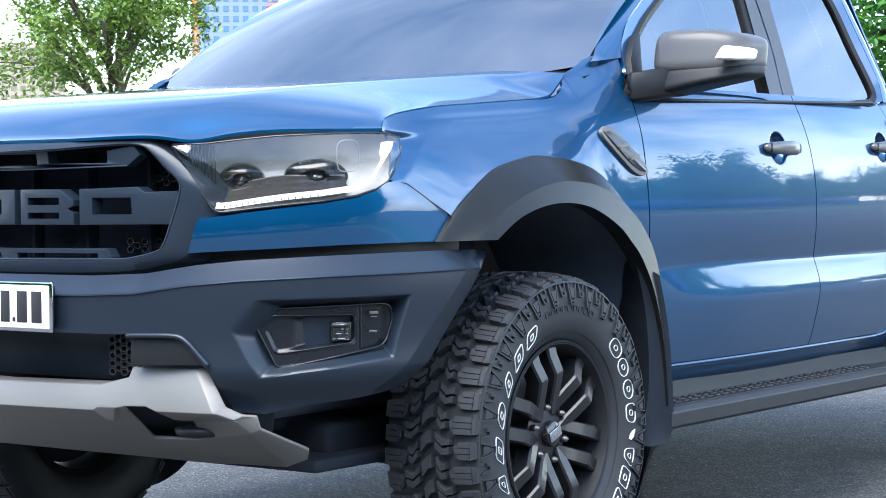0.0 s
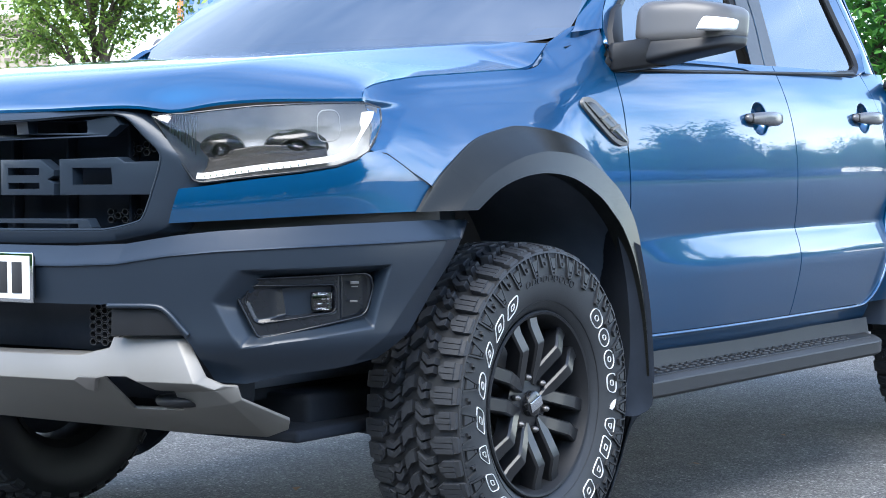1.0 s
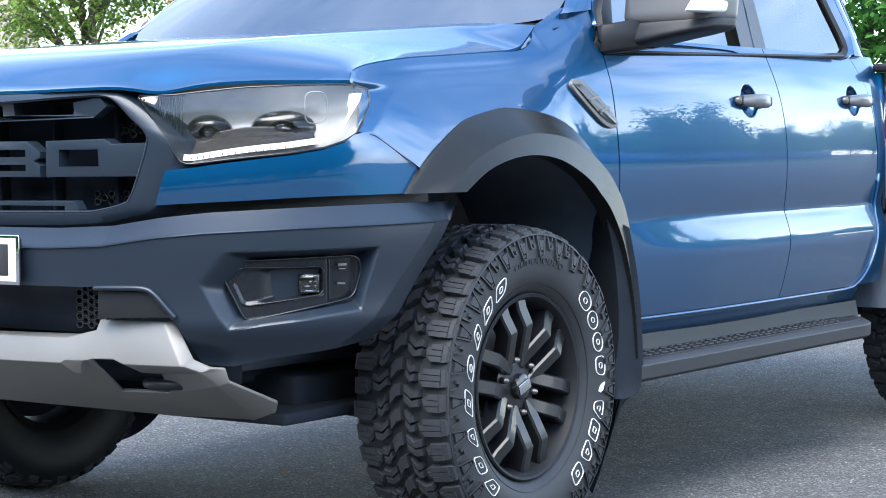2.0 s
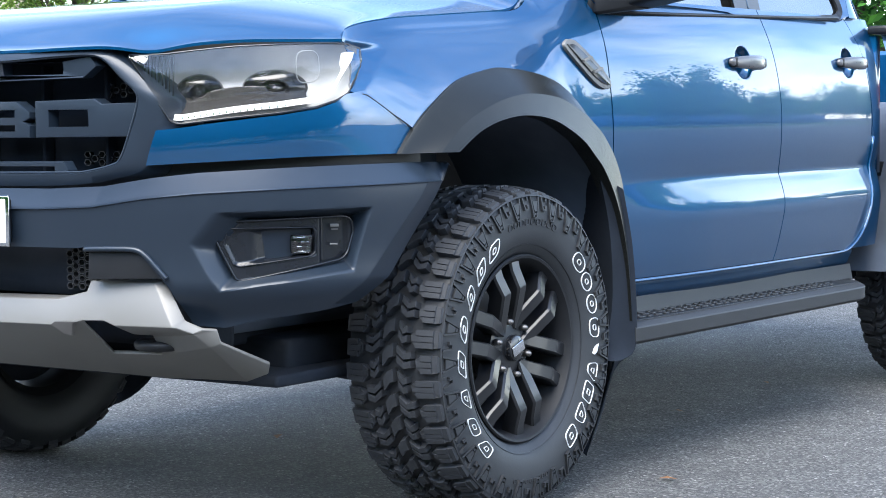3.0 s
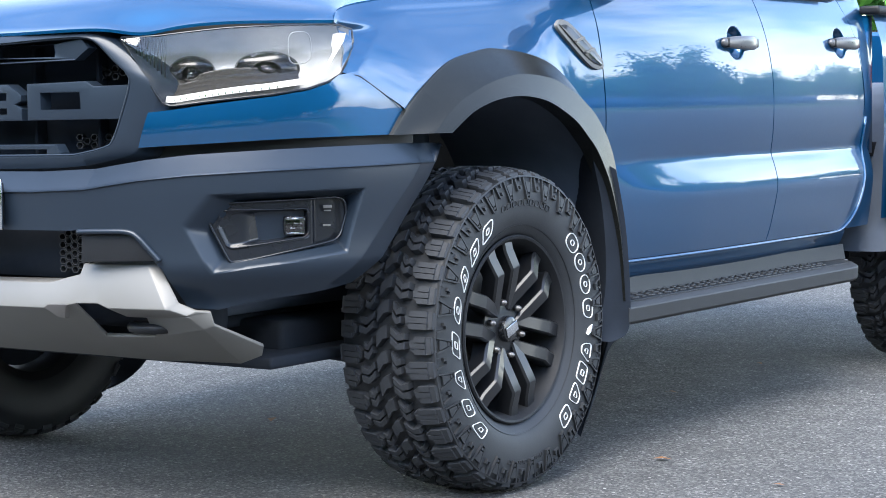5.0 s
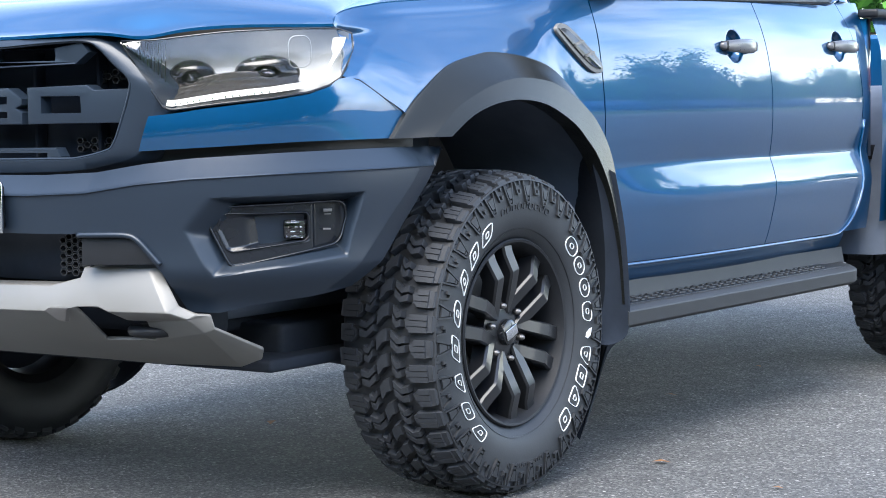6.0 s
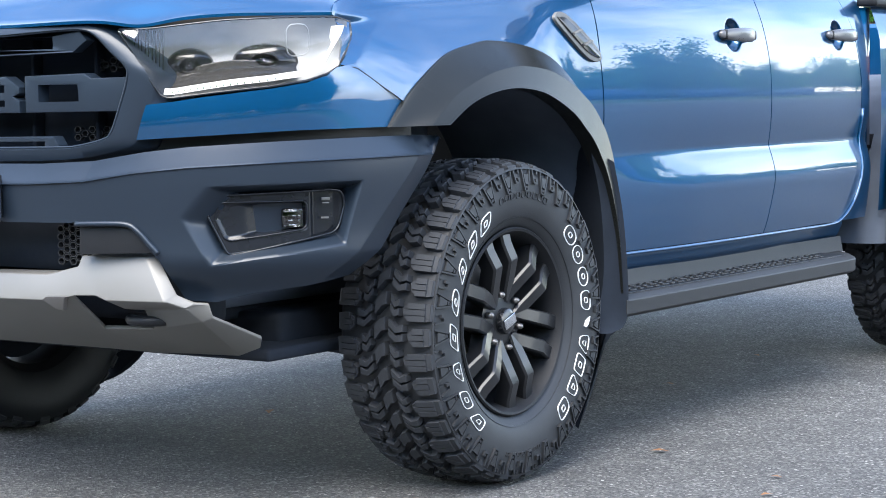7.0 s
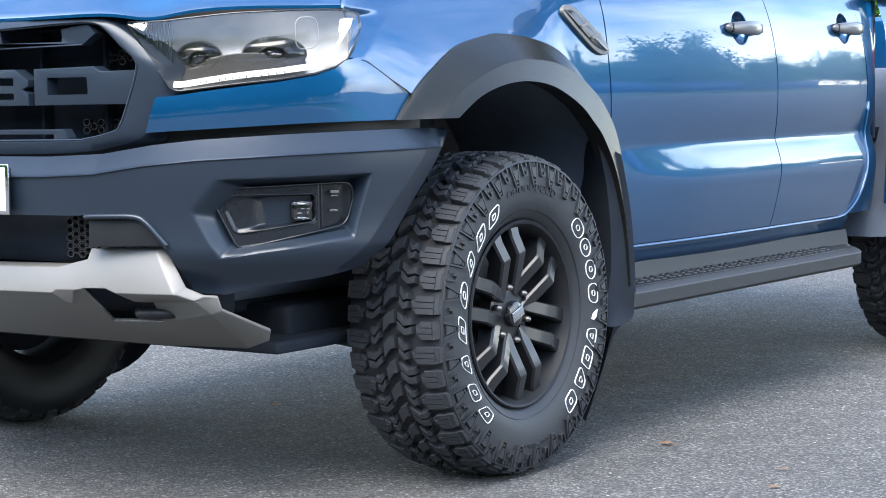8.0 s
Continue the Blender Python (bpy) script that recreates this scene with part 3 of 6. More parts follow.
    # sill under the doors: a rounded lip that catches the light, then tucked under
    lip = along([(-0.60, 0.531), (-1.2, 0.531), (-1.8, 0.531), (-2.12, 0.531), (-2.21, 0.543), (-2.285, 0.582), (-2.338, 0.640), (-2.365, 0.73), (-2.385, 0.92)])
    bm = bmesh.new()
    tube(bm, [(p[0], (door_y(p[0], p[1] + 0.008) + 0.0015) * s, p[1]) for p in (lip(k / 60) for k in range(61))], 0.0055, 8)
    part("sill_lip", bm, PAINT, truck)

    def sill(u, v):
        x = -0.56 - 1.72 * u
        zy = along([(0.531, 0.905), (0.522, 0.903), (0.505, 0.895), (0.485, 0.885), (0.465, 0.86), (0.44, 0.80)])(v)
        return x, zy[1] - (x + 1.35) ** 2 / 34, zy[0]

    part("sill", grid(sill, 30, 18, (-1.3, 0, 0.6), s), PAINT, truck)


def make_roof():
    def fn(u, v):
        x = -1.20 - 1.10 * u
        y = (v - 0.5) * 2
        k = abs(y)
        crown = 1.875 - 0.022 * ((u - 0.45) * 2) ** 2 * 1.2
        z = crown - 0.065 * k**4
        return x - 0.14 * k**2 * (1 - u) ** 3, y * 0.735, z

    part("roof", grid(fn, 30, 40, (-1.6, 0, 1.3), 1, hem=0.03), PAINT, truck)
    base, top = WS_BASE, lambda y: (-1.22 - 0.14 * (y / 0.68) ** 2, 1.862 - 0.055 * (y / 0.68) ** 4)

    def glass(u, v):
        y0, y1 = (v - 0.5) * 2 * 0.80, (v - 0.5) * 2 * 0.665
        a, b = base(y0), top(y1)
        lower = 0.035 * (1 - (abs(v - 0.5) * 2) ** 6)
        a = (a[0] + lower, a[1] - lower)
        bow = 0.05 * math.sin(math.pi * u)
        return a[0] + (b[0] - a[0]) * u + bow * 0.5, y0 + (y1 - y0) * u, a[1] + (b[1] - a[1]) * u + bow

    g = part("windscreen", grid(glass, 24, 40, (-1.6, 0, 1.2)), SCREEN, truck, "raked tinted windscreen")
    g.visible_shadow = False

    def back(u, v):
        z = 1.30 + 0.53 * u
        return -2.41 + 0.15 * u, (v - 0.5) * 2 * (0.86 - 0.17 * u), z

    part("rear_wall", grid(back, 4, 8, (-1.5, 0, 1.4), hem=0.01), PAINT, truck)
    part("rear_window", grid(lambda u, v: (-2.40 + 0.10 * u - 0.025, (v - 0.5) * 1.2, 1.36 + 0.34 * u), 2, 2, (-1.5, 0, 1.4)), GLOSS, truck)
    # cabin: floor, dash and seats seen dimly through the glass
    part("cabin_floor", boxed((-1.45, 0, 0.62), (1.9, 1.6, 0.05)), SEAT, truck)
    part("dashboard", boxed((-0.78, 0, 1.16), (0.42, 1.5, 0.26), 0.06), SEAT, truck)
    for x in (-1.35, -2.15):
        for y in (0.38, -0.38):
            bm = bmesh.new()
            box(bm, (x, y, 0.92), (0.5, 0.5, 0.16), 0.05)
            box(bm, (x - 0.25, y, 1.24), (0.14, 0.5, 0.6), 0.05)
            box(bm, (x - 0.30, y, 1.60), (0.09, 0.26, 0.16), 0.03)
            part("seat", bm, SEAT, truck)
    bm = bmesh.new()
    ring = [Vector((0, 0.19 * math.cos(a), 0.19 * math.sin(a))) for a in (2 * math.pi * k / 28 for k in range(29))]
    tilt = Euler((0, 0.4, 0)).to_matrix()
    tube(bm, [tilt @ p + Vector((-1.02, 0.38, 1.18)) for p in ring], 0.014, 8, False)
    part("steering_wheel", bm, SEAT, truck)


def WS_BASE(y):
    """Foot of the windscreen: x and height."""
    return -0.325 - 0.130 * (abs(y) / 0.8) ** 2.4, 1.385 - 0.008 * (abs(y) / 0.8) ** 2


# ---- bonnet ----
def front_edge(k):
    """Leading edge of the bonnet: k from 0 (middle) to 1 (by the wing)."""
    y = 0.862 * k
    x, _ = nose(nose_theta(y))
    x = x + 0.012 - 0.02 * step(0.9, 1.0, k)
    z = 1.166 + 0.004 * step(0.2, 0.5, k) - 0.012 * math.exp(-(((y - 0.53) / 0.06) ** 2)) + 0.012 * step(0.6, 0.85, k)
    return x, y, z


GAPLINE = along(GAP)


def bonnet_point(u, v):
    """u across from 0 (right) to 1 (left), v from nose to screen."""
    k = abs(u - 0.5) * 2
    sgn = 1 if u >= 0.5 else -1
    fx, fy, fz = front_edge(k)
    gx, gy, gz = GAPLINE(v)
    rx = -0.285 - 0.065 * k**2
    x = fx + (rx - fx) * v
    # follow the shut line at the rim
    blend = k**6
    x = x * (1 - blend) + gx * blend
    y = k * gy
    rise = 0.100 * (1 - math.exp(-v / 0.08)) + 0.097 * v
    mid = 1.166 + rise
    # flat top as far as a crease that runs outwards to the screen, then a slope down to the shut line
    fold = 0.60 + 0.16 * v
    g = (k - fold) / (1 - fold)
    flat = 1 - (0.0 if g < -0.12 else (g + 0.12) ** 2 / 0.48 if g < 0.12 else g)
    z = gz + (mid - gz) * flat if v > 0 else fz
    nosek = math.exp(-v / 0.03)
    z = z * (1 - nosek) + fz * nosek
    return x, y * sgn, z


def make_bonnet():
    bm = grid(bonnet_point, 160, 90, (0.2, 0, 0.6))
    turn_in(bm, 0.007, (0, 0, -1))
    part("bonnet", bm, PAINT, truck)
    # dark scuttle between bonnet and windscreen
    def cowl(u, v):
        y = (u - 0.5) * 1.66
        x, z = WS_BASE(y)
        return x + 0.06 - 0.09 * v, y, z - 0.035 + 0.02 * v

    # top of the wing, from its upper edge in under the windscreen
    edge = along_sharp([(-0.300, 1.308), (-0.357, 1.345), (-0.375, 1.358), (-0.413, 1.374), (-0.456, 1.394), (-0.50, 1.402)])
    for s in (1, -1):
        def corner(u, v):
            x, z = edge(u)
            return x - 0.02 * v, wing_y(x, z) - 0.006 - 0.13 * v, z - 0.012 - 0.045 * v

        part("scuttle_corner", grid(corner, 16, 6, (-0.4, 0.5, 1.0), s), PAINT, truck)
    part("scuttle_panel", grid(cowl, 40, 4, (-0.3, 0, 1.0)), BLACK, truck)


# ---- flares, liners ----
FL_OUT = [(0.398, 0.913), (0.352, 0.972), (0.290, 1.025), (0.175, 1.086), (0.030, 1.116), (-0.040, 1.122), (-0.170, 1.113), (-0.295, 1.090), (-0.390, 1.045), (-0.465, 0.985), (-0.530, 0.905), (-0.570, 0.80), (-0.588, 0.65), (-0.590, 0.44)]
FL_EDGE = [(0.320, 0.915), (0.226, 0.980), (0.160, 1.008), (0.086, 1.032), (0.010, 1.048), (-0.084, 1.056), (-0.216, 1.044), (-0.323, 1.008), (-0.386, 0.976), (-0.440, 0.938), (-0.501, 0.868), (-0.540, 0.770), (-0.560, 0.620), (-0.568, 0.440)]
FL_IN = [(0.268, 0.915), (0.200, 0.952), (0.151, 0.972), (0.090, 0.988), (0.025, 0.998), (-0.045, 1.001), (-0.128, 0.994), (-0.202, 0.976), (-0.298, 0.936), (-0.358, 0.895), (-0.417, 0.844), (-0.482, 0.745), (-0.528, 0.60), (-0.548, 0.44)]


def make_flare(s, dx=0.0, rear=False):
    a, b, c = (along([tuple(p) for p in spline(q, 80)]) for q in (FL_OUT, FL_EDGE, FL_IN))

    def place(p):
        x = WX - (p[0] - WX) if rear else p[0]
        return x + dx, p[1]

    def fn(u, v):
        po, pe, pi = a(u), b(u), c(u)
        base = wing_y(po[0], po[1]) if not rear else 0.955
        if v < 0.08:
            p, y = po, base - 0.012
        elif v < 0.55:
            k = (v - 0.08) / 0.47
            p = po + (pe - po) * k
            y = base + 0.006 + (0.988 - base - 0.006) * k**1.15
        elif v < 0.9:
            k = (v - 0.55) / 0.35
            p = pe + (pi - pe) * k
            y = 0.988 + 0.016 * k
        else:
            k = (v - 0.9) / 0.1
            p = pi
            y = 1.004 - 0.05 * k
        x, z = place(p)
        return x, y, z

    bm = grid(fn, 90, 100, (WX + dx, 0.5, 0.6), s)
    part("wheel_arch_flare", bm, FLARE, truck, "grey moulded wheel arch flare")

    def liner(u, v):
        q = c(u)
        x, z = place((q[0] * 1.0, q[1] + 0.004))
        r = 0.985 - 0.50 * v
        grow_out = 0.035 * min(1, v * 6)
        cx, cz = WX + dx, 0.55
        d = Vector((x - cx, z - cz)).normalized()
        return x + d.x * grow_out, r, z + d.y * grow_out

    part("wheel_arch_liner", grid(liner, 60, 10, None, s), LINER, truck)


def make_mudguard(s):
    """The dark rear part of the front arch that reaches below the sill."""
    out = along([(-0.500, 0.80), (-0.545, 0.66), (-0.566, 0.52), (-0.572, 0.40), (-0.556, 0.352), (-0.50, 0.338), (-0.455, 0.338)])
    inn = along([(-0.425, 0.84), (-0.470, 0.72), (-0.490, 0.60), (-0.490, 0.48), (-0.470, 0.40), (-0.46, 0.36), (-0.45, 0.340)])

    def fn(u, v):
        a, b = out(u), inn(u)
        x, z = a + (b - a) * v
        return x, 1.006 - 0.03 * v - 0.006 * step(0.6, 1, u), z

    part("mudguard", grid(fn, 30, 8, (-0.5, 0.5, 0.6), s, hem=0.28), MUD, truck)


# ---- load bed ----
def make_bed():
    for s in (1, -1):
        def side(u, v):
            x = -2.472 - 1.67 * u
            z = 0.56 + 0.715 * v
            return x, 0.93 + 0.012 * math.sin(math.pi * v) - 0.03 * max(0, v - 0.85) / 0.15 + 0.014 * step(0.1, 0.35, u), z

        bm = grid(side, 60, 24, (-3.3, 0, 0.9), s)
        bmesh.ops.delete(bm, geom=[f for f in bm.faces if math.hypot(f.calc_center_median().x - REAR, f.calc_center_median().z - 0.56) < 0.47], context="FACES")
        part("bed_side", bm, PAINT, truck)
        bm = bmesh.new()
        box(bm, (-3.29, 0.90 * s, 1.288), (1.70, 0.075, 0.03), 0.01)
        part("bed_rail_cap", bm, BLACK, truck)
        make_flare(s, dx=REAR - WX, rear=True)
        bm = bmesh.new()
        box(bm, (-4.12, 0.86 * s, 1.02), (0.06, 0.14, 0.36), 0.02)
        part("tail_lamp", bm, RED, truck, "red tail lamp")
    part("bed_floor", boxed((-3.29, 0, 0.80), (1.66, 1.7, 0.05)), BLACK, truck)
    part("bed_front_wall", boxed((-2.47, 0, 1.03), (0.04, 1.78, 0.48)), PAINT, truck)
    part("tailgate", boxed((-4.16, 0, 1.02), (0.06, 1.60, 0.50), 0.02), PAINT, truck)
    part("rear_bumper", boxed((-4.26, 0, 0.62), (0.18, 1.86, 0.20), 0.04), GREY, truck)


# ---- underbody ----
def make_underbody():
    for s in (1, -1):
        part("chassis_rail", boxed((-1.75, 0.42 * s, 0.52), (4.6, 0.09, 0.16), 0.01), DARK, truck)
        bm = bmesh.new()
        tube(bm, [(WX, 0.18 * s, 0.42), (WX, 0.70 * s, 0.40)], 0.035, 10)
        tube(bm, [(WX + 0.16, 0.38 * s, 0.37), (WX, 0.72 * s, 0.31), (WX - 0.20, 0.38 * s, 0.37)], [0.035, 0.04, 0.035], 8)
        part("suspension_arm", bm, DARK, truck)
        bm = bmesh.new()
        tube(bm, [(WX - 0.02, 0.60 * s, 0.42), (WX - 0.02, 0.54 * s, 0.92)], 0.055, 12)
        part("shock_absorber", bm, BLACK, truck)
    part("floor_pan", boxed((-1.5, 0, 0.57), (3.2, 1.66, 0.06)), DARK, truck)
    part("bulkhead", boxed((-0.66, 0, 0.80), (0.04, 1.66, 0.56), 0.01), DARK, truck)
    part("engine_bay", boxed((0.15, 0, 0.78), (1.0, 1.02, 0.62), 0.05), LINER, truck)
    part("front_crossmember", boxed((0.26, 0, 0.415), (0.34, 1.20, 0.09), 0.02), DARK, truck)
    bm = bmesh.new()
    tube(bm, [(REAR, -0.72, 0.41), (REAR, 0.72, 0.41)], 0.05, 12)
    bmesh.ops.create_uvsphere(bm, u_segments=16, v_segments=10, radius=0.15, matrix=Matrix.Translation((REAR, 0, 0.41)))
    part("rear_axle", bm, DARK, truck)
    for s in (1, -1):
        bm = bmesh.new()
        box(bm, (-2.40, 0.62 * s, 0.36), (0.16, 0.05, 0.07), 0.02)
        part("spring_hanger", bm, DARK, truck)


# ---- wheels ----
def tyre_tread(bm, rng):
    """Two shoulders of staggered siped lugs and three zigzag rows of angled blocks."""
    n = 42
    p = 2 * math.pi / n

    def block(outline, a0, r0, r1, inset=0.0022):
        """outline: (part of a pitch, y) corners on the tread; raised from r0 to r1 with a chamfered top."""
        ca = sum(q[0] for q in outline) / len(outline)
        cy = sum(q[1] for q in outline) / len(outline)
        rings = ([], [], [])
        for da, y in outline:
            dx, dy = (da - ca) * p * WR, y - cy
            d = math.hypot(dx, dy)
            for radius, k, store in ((r0, 1.0, rings[0]), (r1 - 0.0025, 1 - inset * 0.5 / d, rings[1]), (r1, 1 - inset / d, rings[2])):
                aa, yy = a0 + (ca + (da - ca) * k) * p, cy + (y - cy) * k
                drop = 0.013 * max(0.0, (abs(yy) - 0.062) / 0.075) ** 2
                store.append(bm.verts.new(((radius - drop) * math.cos(aa), yy, (radius - drop) * math.sin(aa))))
        m = len(outline)
        bm.faces.new(rings[2])
        for lo, hi in zip(rings, rings[1:]):
            for i in range(m):
                bm.faces.new((lo[i], lo[(i + 1) % m], hi[(i + 1) % m], hi[i]))

    for i in range(n):
        a = i * p
        for s in (1, -1):
            b = a + (0.5 * p if s < 0 else 0)
            long = i % 2
            q = 0.064 if long else 0.079
            out = 0.139 if long else 0.136
            w = 0.365 + rng.uniform(-0.012, 0.012)
            # lug: a common foot, and a top that sipes cut into three strips
            block([(-0.15, q * s), (-w, (q + 0.013) * s), (-w - 0.02, (q + 0.042) * s), (-w + 0.03, out * s), (w - 0.02, out * s), (w, (q + 0.036) * s), (w - 0.06, (q + 0.010) * s), (0.16, (q - 0.003) * s)], b, WR - 0.022, WR - 0.0030)
            for lo, hi in ((-0.98, -0.36), (-0.30, 0.28), (0.34, 0.98)):
                taper = 0.010 if abs(lo + hi) > 0.3 else 0.0
                block([(lo * w, (q + 0.003 + taper) * s), (lo * w, (out - 0.014) * s), (hi * w, (out - 0.014) * s), (hi * w, (q + 0.003 + taper) * s)], b, WR - 0.006, WR, 0.0014)
            # shoulder face of the lug, falling on to the sidewall
            face = []
            for da, r, y in ((-w + 0.04, WR - 0.014, out - 0.002), (w - 0.03, WR - 0.014, out - 0.002), (w - 0.10, 0.3885, 0.1405 if long else 0.138), (-w + 0.10, 0.3885, 0.1405 if long else 0.138)):
                face.append((r, b + da * p, y))
            hi = [bm.verts.new((r * math.cos(c), y * s, r * math.sin(c))) for r, c, y in face]
            lo = [bm.verts.new(((r - 0.008) * math.cos(c), (y - 0.014) * s, (r - 0.008) * math.sin(c))) for r, c, y in face]
            bm.faces.new(hi)
            for k in range(4):
                bm.faces.new((lo[k], lo[(k + 1) % 4], hi[(k + 1) % 4], hi[k]))
        # second rows: slanted five-sided blocks, each with one sipe
        for s in (1, -1):
            b = a + (0.30 if s > 0 else 0.85) * p
            y0, y1 = (0.027, 0.055) if i % 2 else (0.024, 0.069)
            for lo, hi in ((-0.34, -0.02), (0.03, 0.33)):
                block([(lo + 0.10, y0 * s), (lo - 0.20, (y0 + y1) / 2 * s), (lo - 0.12, y1 * s), (hi - 0.14, y1 * s), (hi - 0.22, (y0 + y1) / 2 * s), (hi + 0.08, y0 * s)], b, WR - 0.020, WR + 0.001)
        # centre row: leaning blocks
        lean = 0.30
        block([(-0.33 - lean, -0.016), (-0.28, 0.004), (-0.20, 0.017), (0.34, 0.015), (0.24, -0.002), (0.24 - lean, -0.018)], a + 0.45 * p, WR - 0.020, WR + 0.0015)


def sidewall_y(r):
    """Outer face of the tyre over radius."""
    return float(np.interp(r, [0.236, 0.25, 0.27, 0.30, 0.335, 0.36, 0.385, 0.40], [0.108, 0.122, 0.134, 0.1415, 0.1425, 0.141, 0.136, 0.130]))


def on_wall(r, a, lift=0.0):
    """A place on the outer sidewall; a from the top towards the rear, in radians."""
    return Vector((-r * math.sin(a), sidewall_y(r) + lift, r * math.cos(a)))


def wall_plate(bm, corners, lift, depth=0.008):
    """A small raised plate on the sidewall from (radius, angle) corners."""
    top = [bm.verts.new(on_wall(r, a, lift)) for r, a in corners]
    low = [bm.verts.new(on_wall(r, a, lift - depth)) for r, a in corners]
    n = len(corners)
    bm.faces.new(top)
    for i in range(n):
        bm.faces.new((top[i], low[i], low[(i + 1) % n], top[(i + 1) % n]))


def outline_mark(bm, a, r, half_a, half_r, width, power, taper, lean, n=24):
    """The outline of a plain raised mark on the sidewall: a rounded block, wider above (taper > 0) or below."""
    def ring(ha, hr):
        out = []
        for k in range(n):
            t = 2 * math.pi * k / n
            c, d = math.cos(t), math.sin(t)
            u = math.copysign(abs(c) ** (2 / power), c) * ha
            v = math.copysign(abs(d) ** (2 / power), d) * hr
            u *= 1 - abs(taper) * (0.5 - 0.5 * math.copysign(1, taper) * v / hr)
            out.append((r + v, a + (u + lean * v) / (r + v)))
        return out

    outer, inner = ring(half_a, half_r), ring(half_a - width, half_r - width)
    for k in range(n):
        j = (k + 1) % n
        wall_plate(bm, (outer[k], outer[j], inner[j], inner[k]), 0.0024)


def make_wheel(at, turn):
    wheel = part("wheel", lathe([(0.238, 0.112), (0.240, 0.118), (0.236, 0.122), (0.230, 0.120), (0.222, 0.106), (0.210, 0.06), (0.205, -0.02), (0.215, -0.10), (0.24, -0.12)], 96), BARREL, truck)
    wheel.location = at
    rng = random.Random(5)
    tyre = part("tyre", lathe([(0.236, -0.11), (0.27, -0.134), (0.335, -0.1425), (0.385, -0.136), (0.388, -0.128), (WR - 0.020, -0.10), (WR - 0.019, 0), (WR - 0.020, 0.10), (0.388, 0.128)] + [(r, sidewall_y(r)) for r in (0.385, 0.372, 0.36, 0.345, 0.335, 0.32, 0.30, 0.285, 0.27, 0.26, 0.25, 0.243, 0.236)], 128, sharp=1.2), WALL, wheel, "all-terrain tyre with raised white marks")
    bm = bmesh.new()
    tyre_tread(bm, rng)
    bmesh.ops.recalc_face_normals(bm, faces=bm.faces[:])
    part("tread", bm, RUBBER, wheel, flat=True)
    # raised ribs on the upper sidewall: long framed wedges and short hooks in turn
    bm = bmesh.new()
    n = 27
    p = 2 * math.pi / n
    for i in range(n):
        a = (i + 0.25) * p
        r1, r0 = 0.3855, 0.330
        w, v, t = 0.235 * p, 0.105 * p, 0.0042
        wall_plate(bm, ((r1, a - w), (r1, a - w + t / r1), (r0, a - v + t / r0), (r0, a - v)), 0.0075)
        wall_plate(bm, ((r1, a + w - t / r1), (r1, a + w), (r0, a + v), (r0, a + v - t / r0)), 0.0075)
        wall_plate(bm, ((r0 + t, a - v), (r0 + t, a + v), (r0, a + v), (r0, a - v)), 0.0075)
        wall_plate(bm, ((0.374, a - w * 0.58), (0.374, a + w * 0.58), (0.348, a + v * 0.58), (0.348, a - v * 0.58)), 0.0065)
        wall_plate(bm, ((0.344, a - v * 0.55), (0.344, a + v * 0.55), (0.338, a + v * 0.5), (0.338, a - v * 0.5)), 0.0055)
        # short hook between two wedges
        b, r2 = a + 0.5 * p, 0.352
        wall_plate(bm, ((r1, b - 0.17 * p), (r1, b - 0.17 * p + t / r1), (r2, b - 0.10 * p + t / r2), (r2, b - 0.10 * p)), 0.0075)
        wall_plate(bm, ((r2 + t, b - 0.10 * p), (r2 + t, b + 0.12 * p), (r2, b + 0.12 * p), (r2, b - 0.10 * p)), 0.0075)
        wall_plate(bm, ((r2 + 0.013, b + 0.03 * p), (r2 + 0.013, b + 0.13 * p), (r2 + 0.004, b + 0.12 * p), (r2 + 0.004, b + 0.04 * p)), 0.0075)
        wall_plate(bm, ((r1, b + 0.10 * p), (r1, b + 0.16 * p), (r1 - 0.010, b + 0.15 * p), (r1 - 0.010, b + 0.10 * p)), 0.0055)
    for k in range(128):
        a0, a1 = 2 * math.pi * k / 128, 2 * math.pi * (k + 1) / 128
        wall_plate(bm, ((0.3905, a0), (0.3905, a1), (0.3868, a1), (0.3868, a0)), 0.0065)
        wall_plate(bm, ((0.266, a0), (0.266, a1), (0.263, a1), (0.263, a0)), 0.002)
    bmesh.ops.recalc_face_normals(bm, faces=bm.faces[:])
    tagged(part("sidewall_rib", bm, WALL, wheel, flat=True), kind="stuff")
    # white outlined plain marks in two arcs: angle, radius, half length along the arc, half height, roundness, taper
    arc = [(49, 0.3125, 0.0215, 0.0190, 2.6, 0.0), (61, 0.3125, 0.0195, 0.0185, 2.2, 0.0), (73, 0.3125, 0.0195, 0.0185, 2.2, 0.0), (85, 0.3125, 0.0205, 0.0185, 3.2, 0.15), (106, 0.3125, 0.0205, 0.0190, 4.0, 0.55), (117, 0.3125, 0.0185, 0.0190, 6.0, 0.0), (129, 0.3125, 0.0215, 0.0190, 4.0, -0.55), (142, 0.3125, 0.0205, 0.0190, 4.0, 0.1)]
    arc += [(-138, 0.3035, 0.0225, 0.0165, 5.0, 0.35), (-123, 0.3035, 0.0205, 0.0165, 4.0, 0.1), (-107.5, 0.3035, 0.0215, 0.0165, 4.0, -0.55), (-91.5, 0.3035, 0.0205, 0.0165, 6.0, 0.0), (-75.5, 0.3035, 0.0205, 0.0165, 2.6, 0.0), (-60, 0.3035, 0.0175, 0.0165, 5.0, -0.3), (-46, 0.3035, 0.0180, 0.0165, 6.0, 0.0), (-32, 0.3035, 0.0200, 0.0165, 4.0, 0.1)]
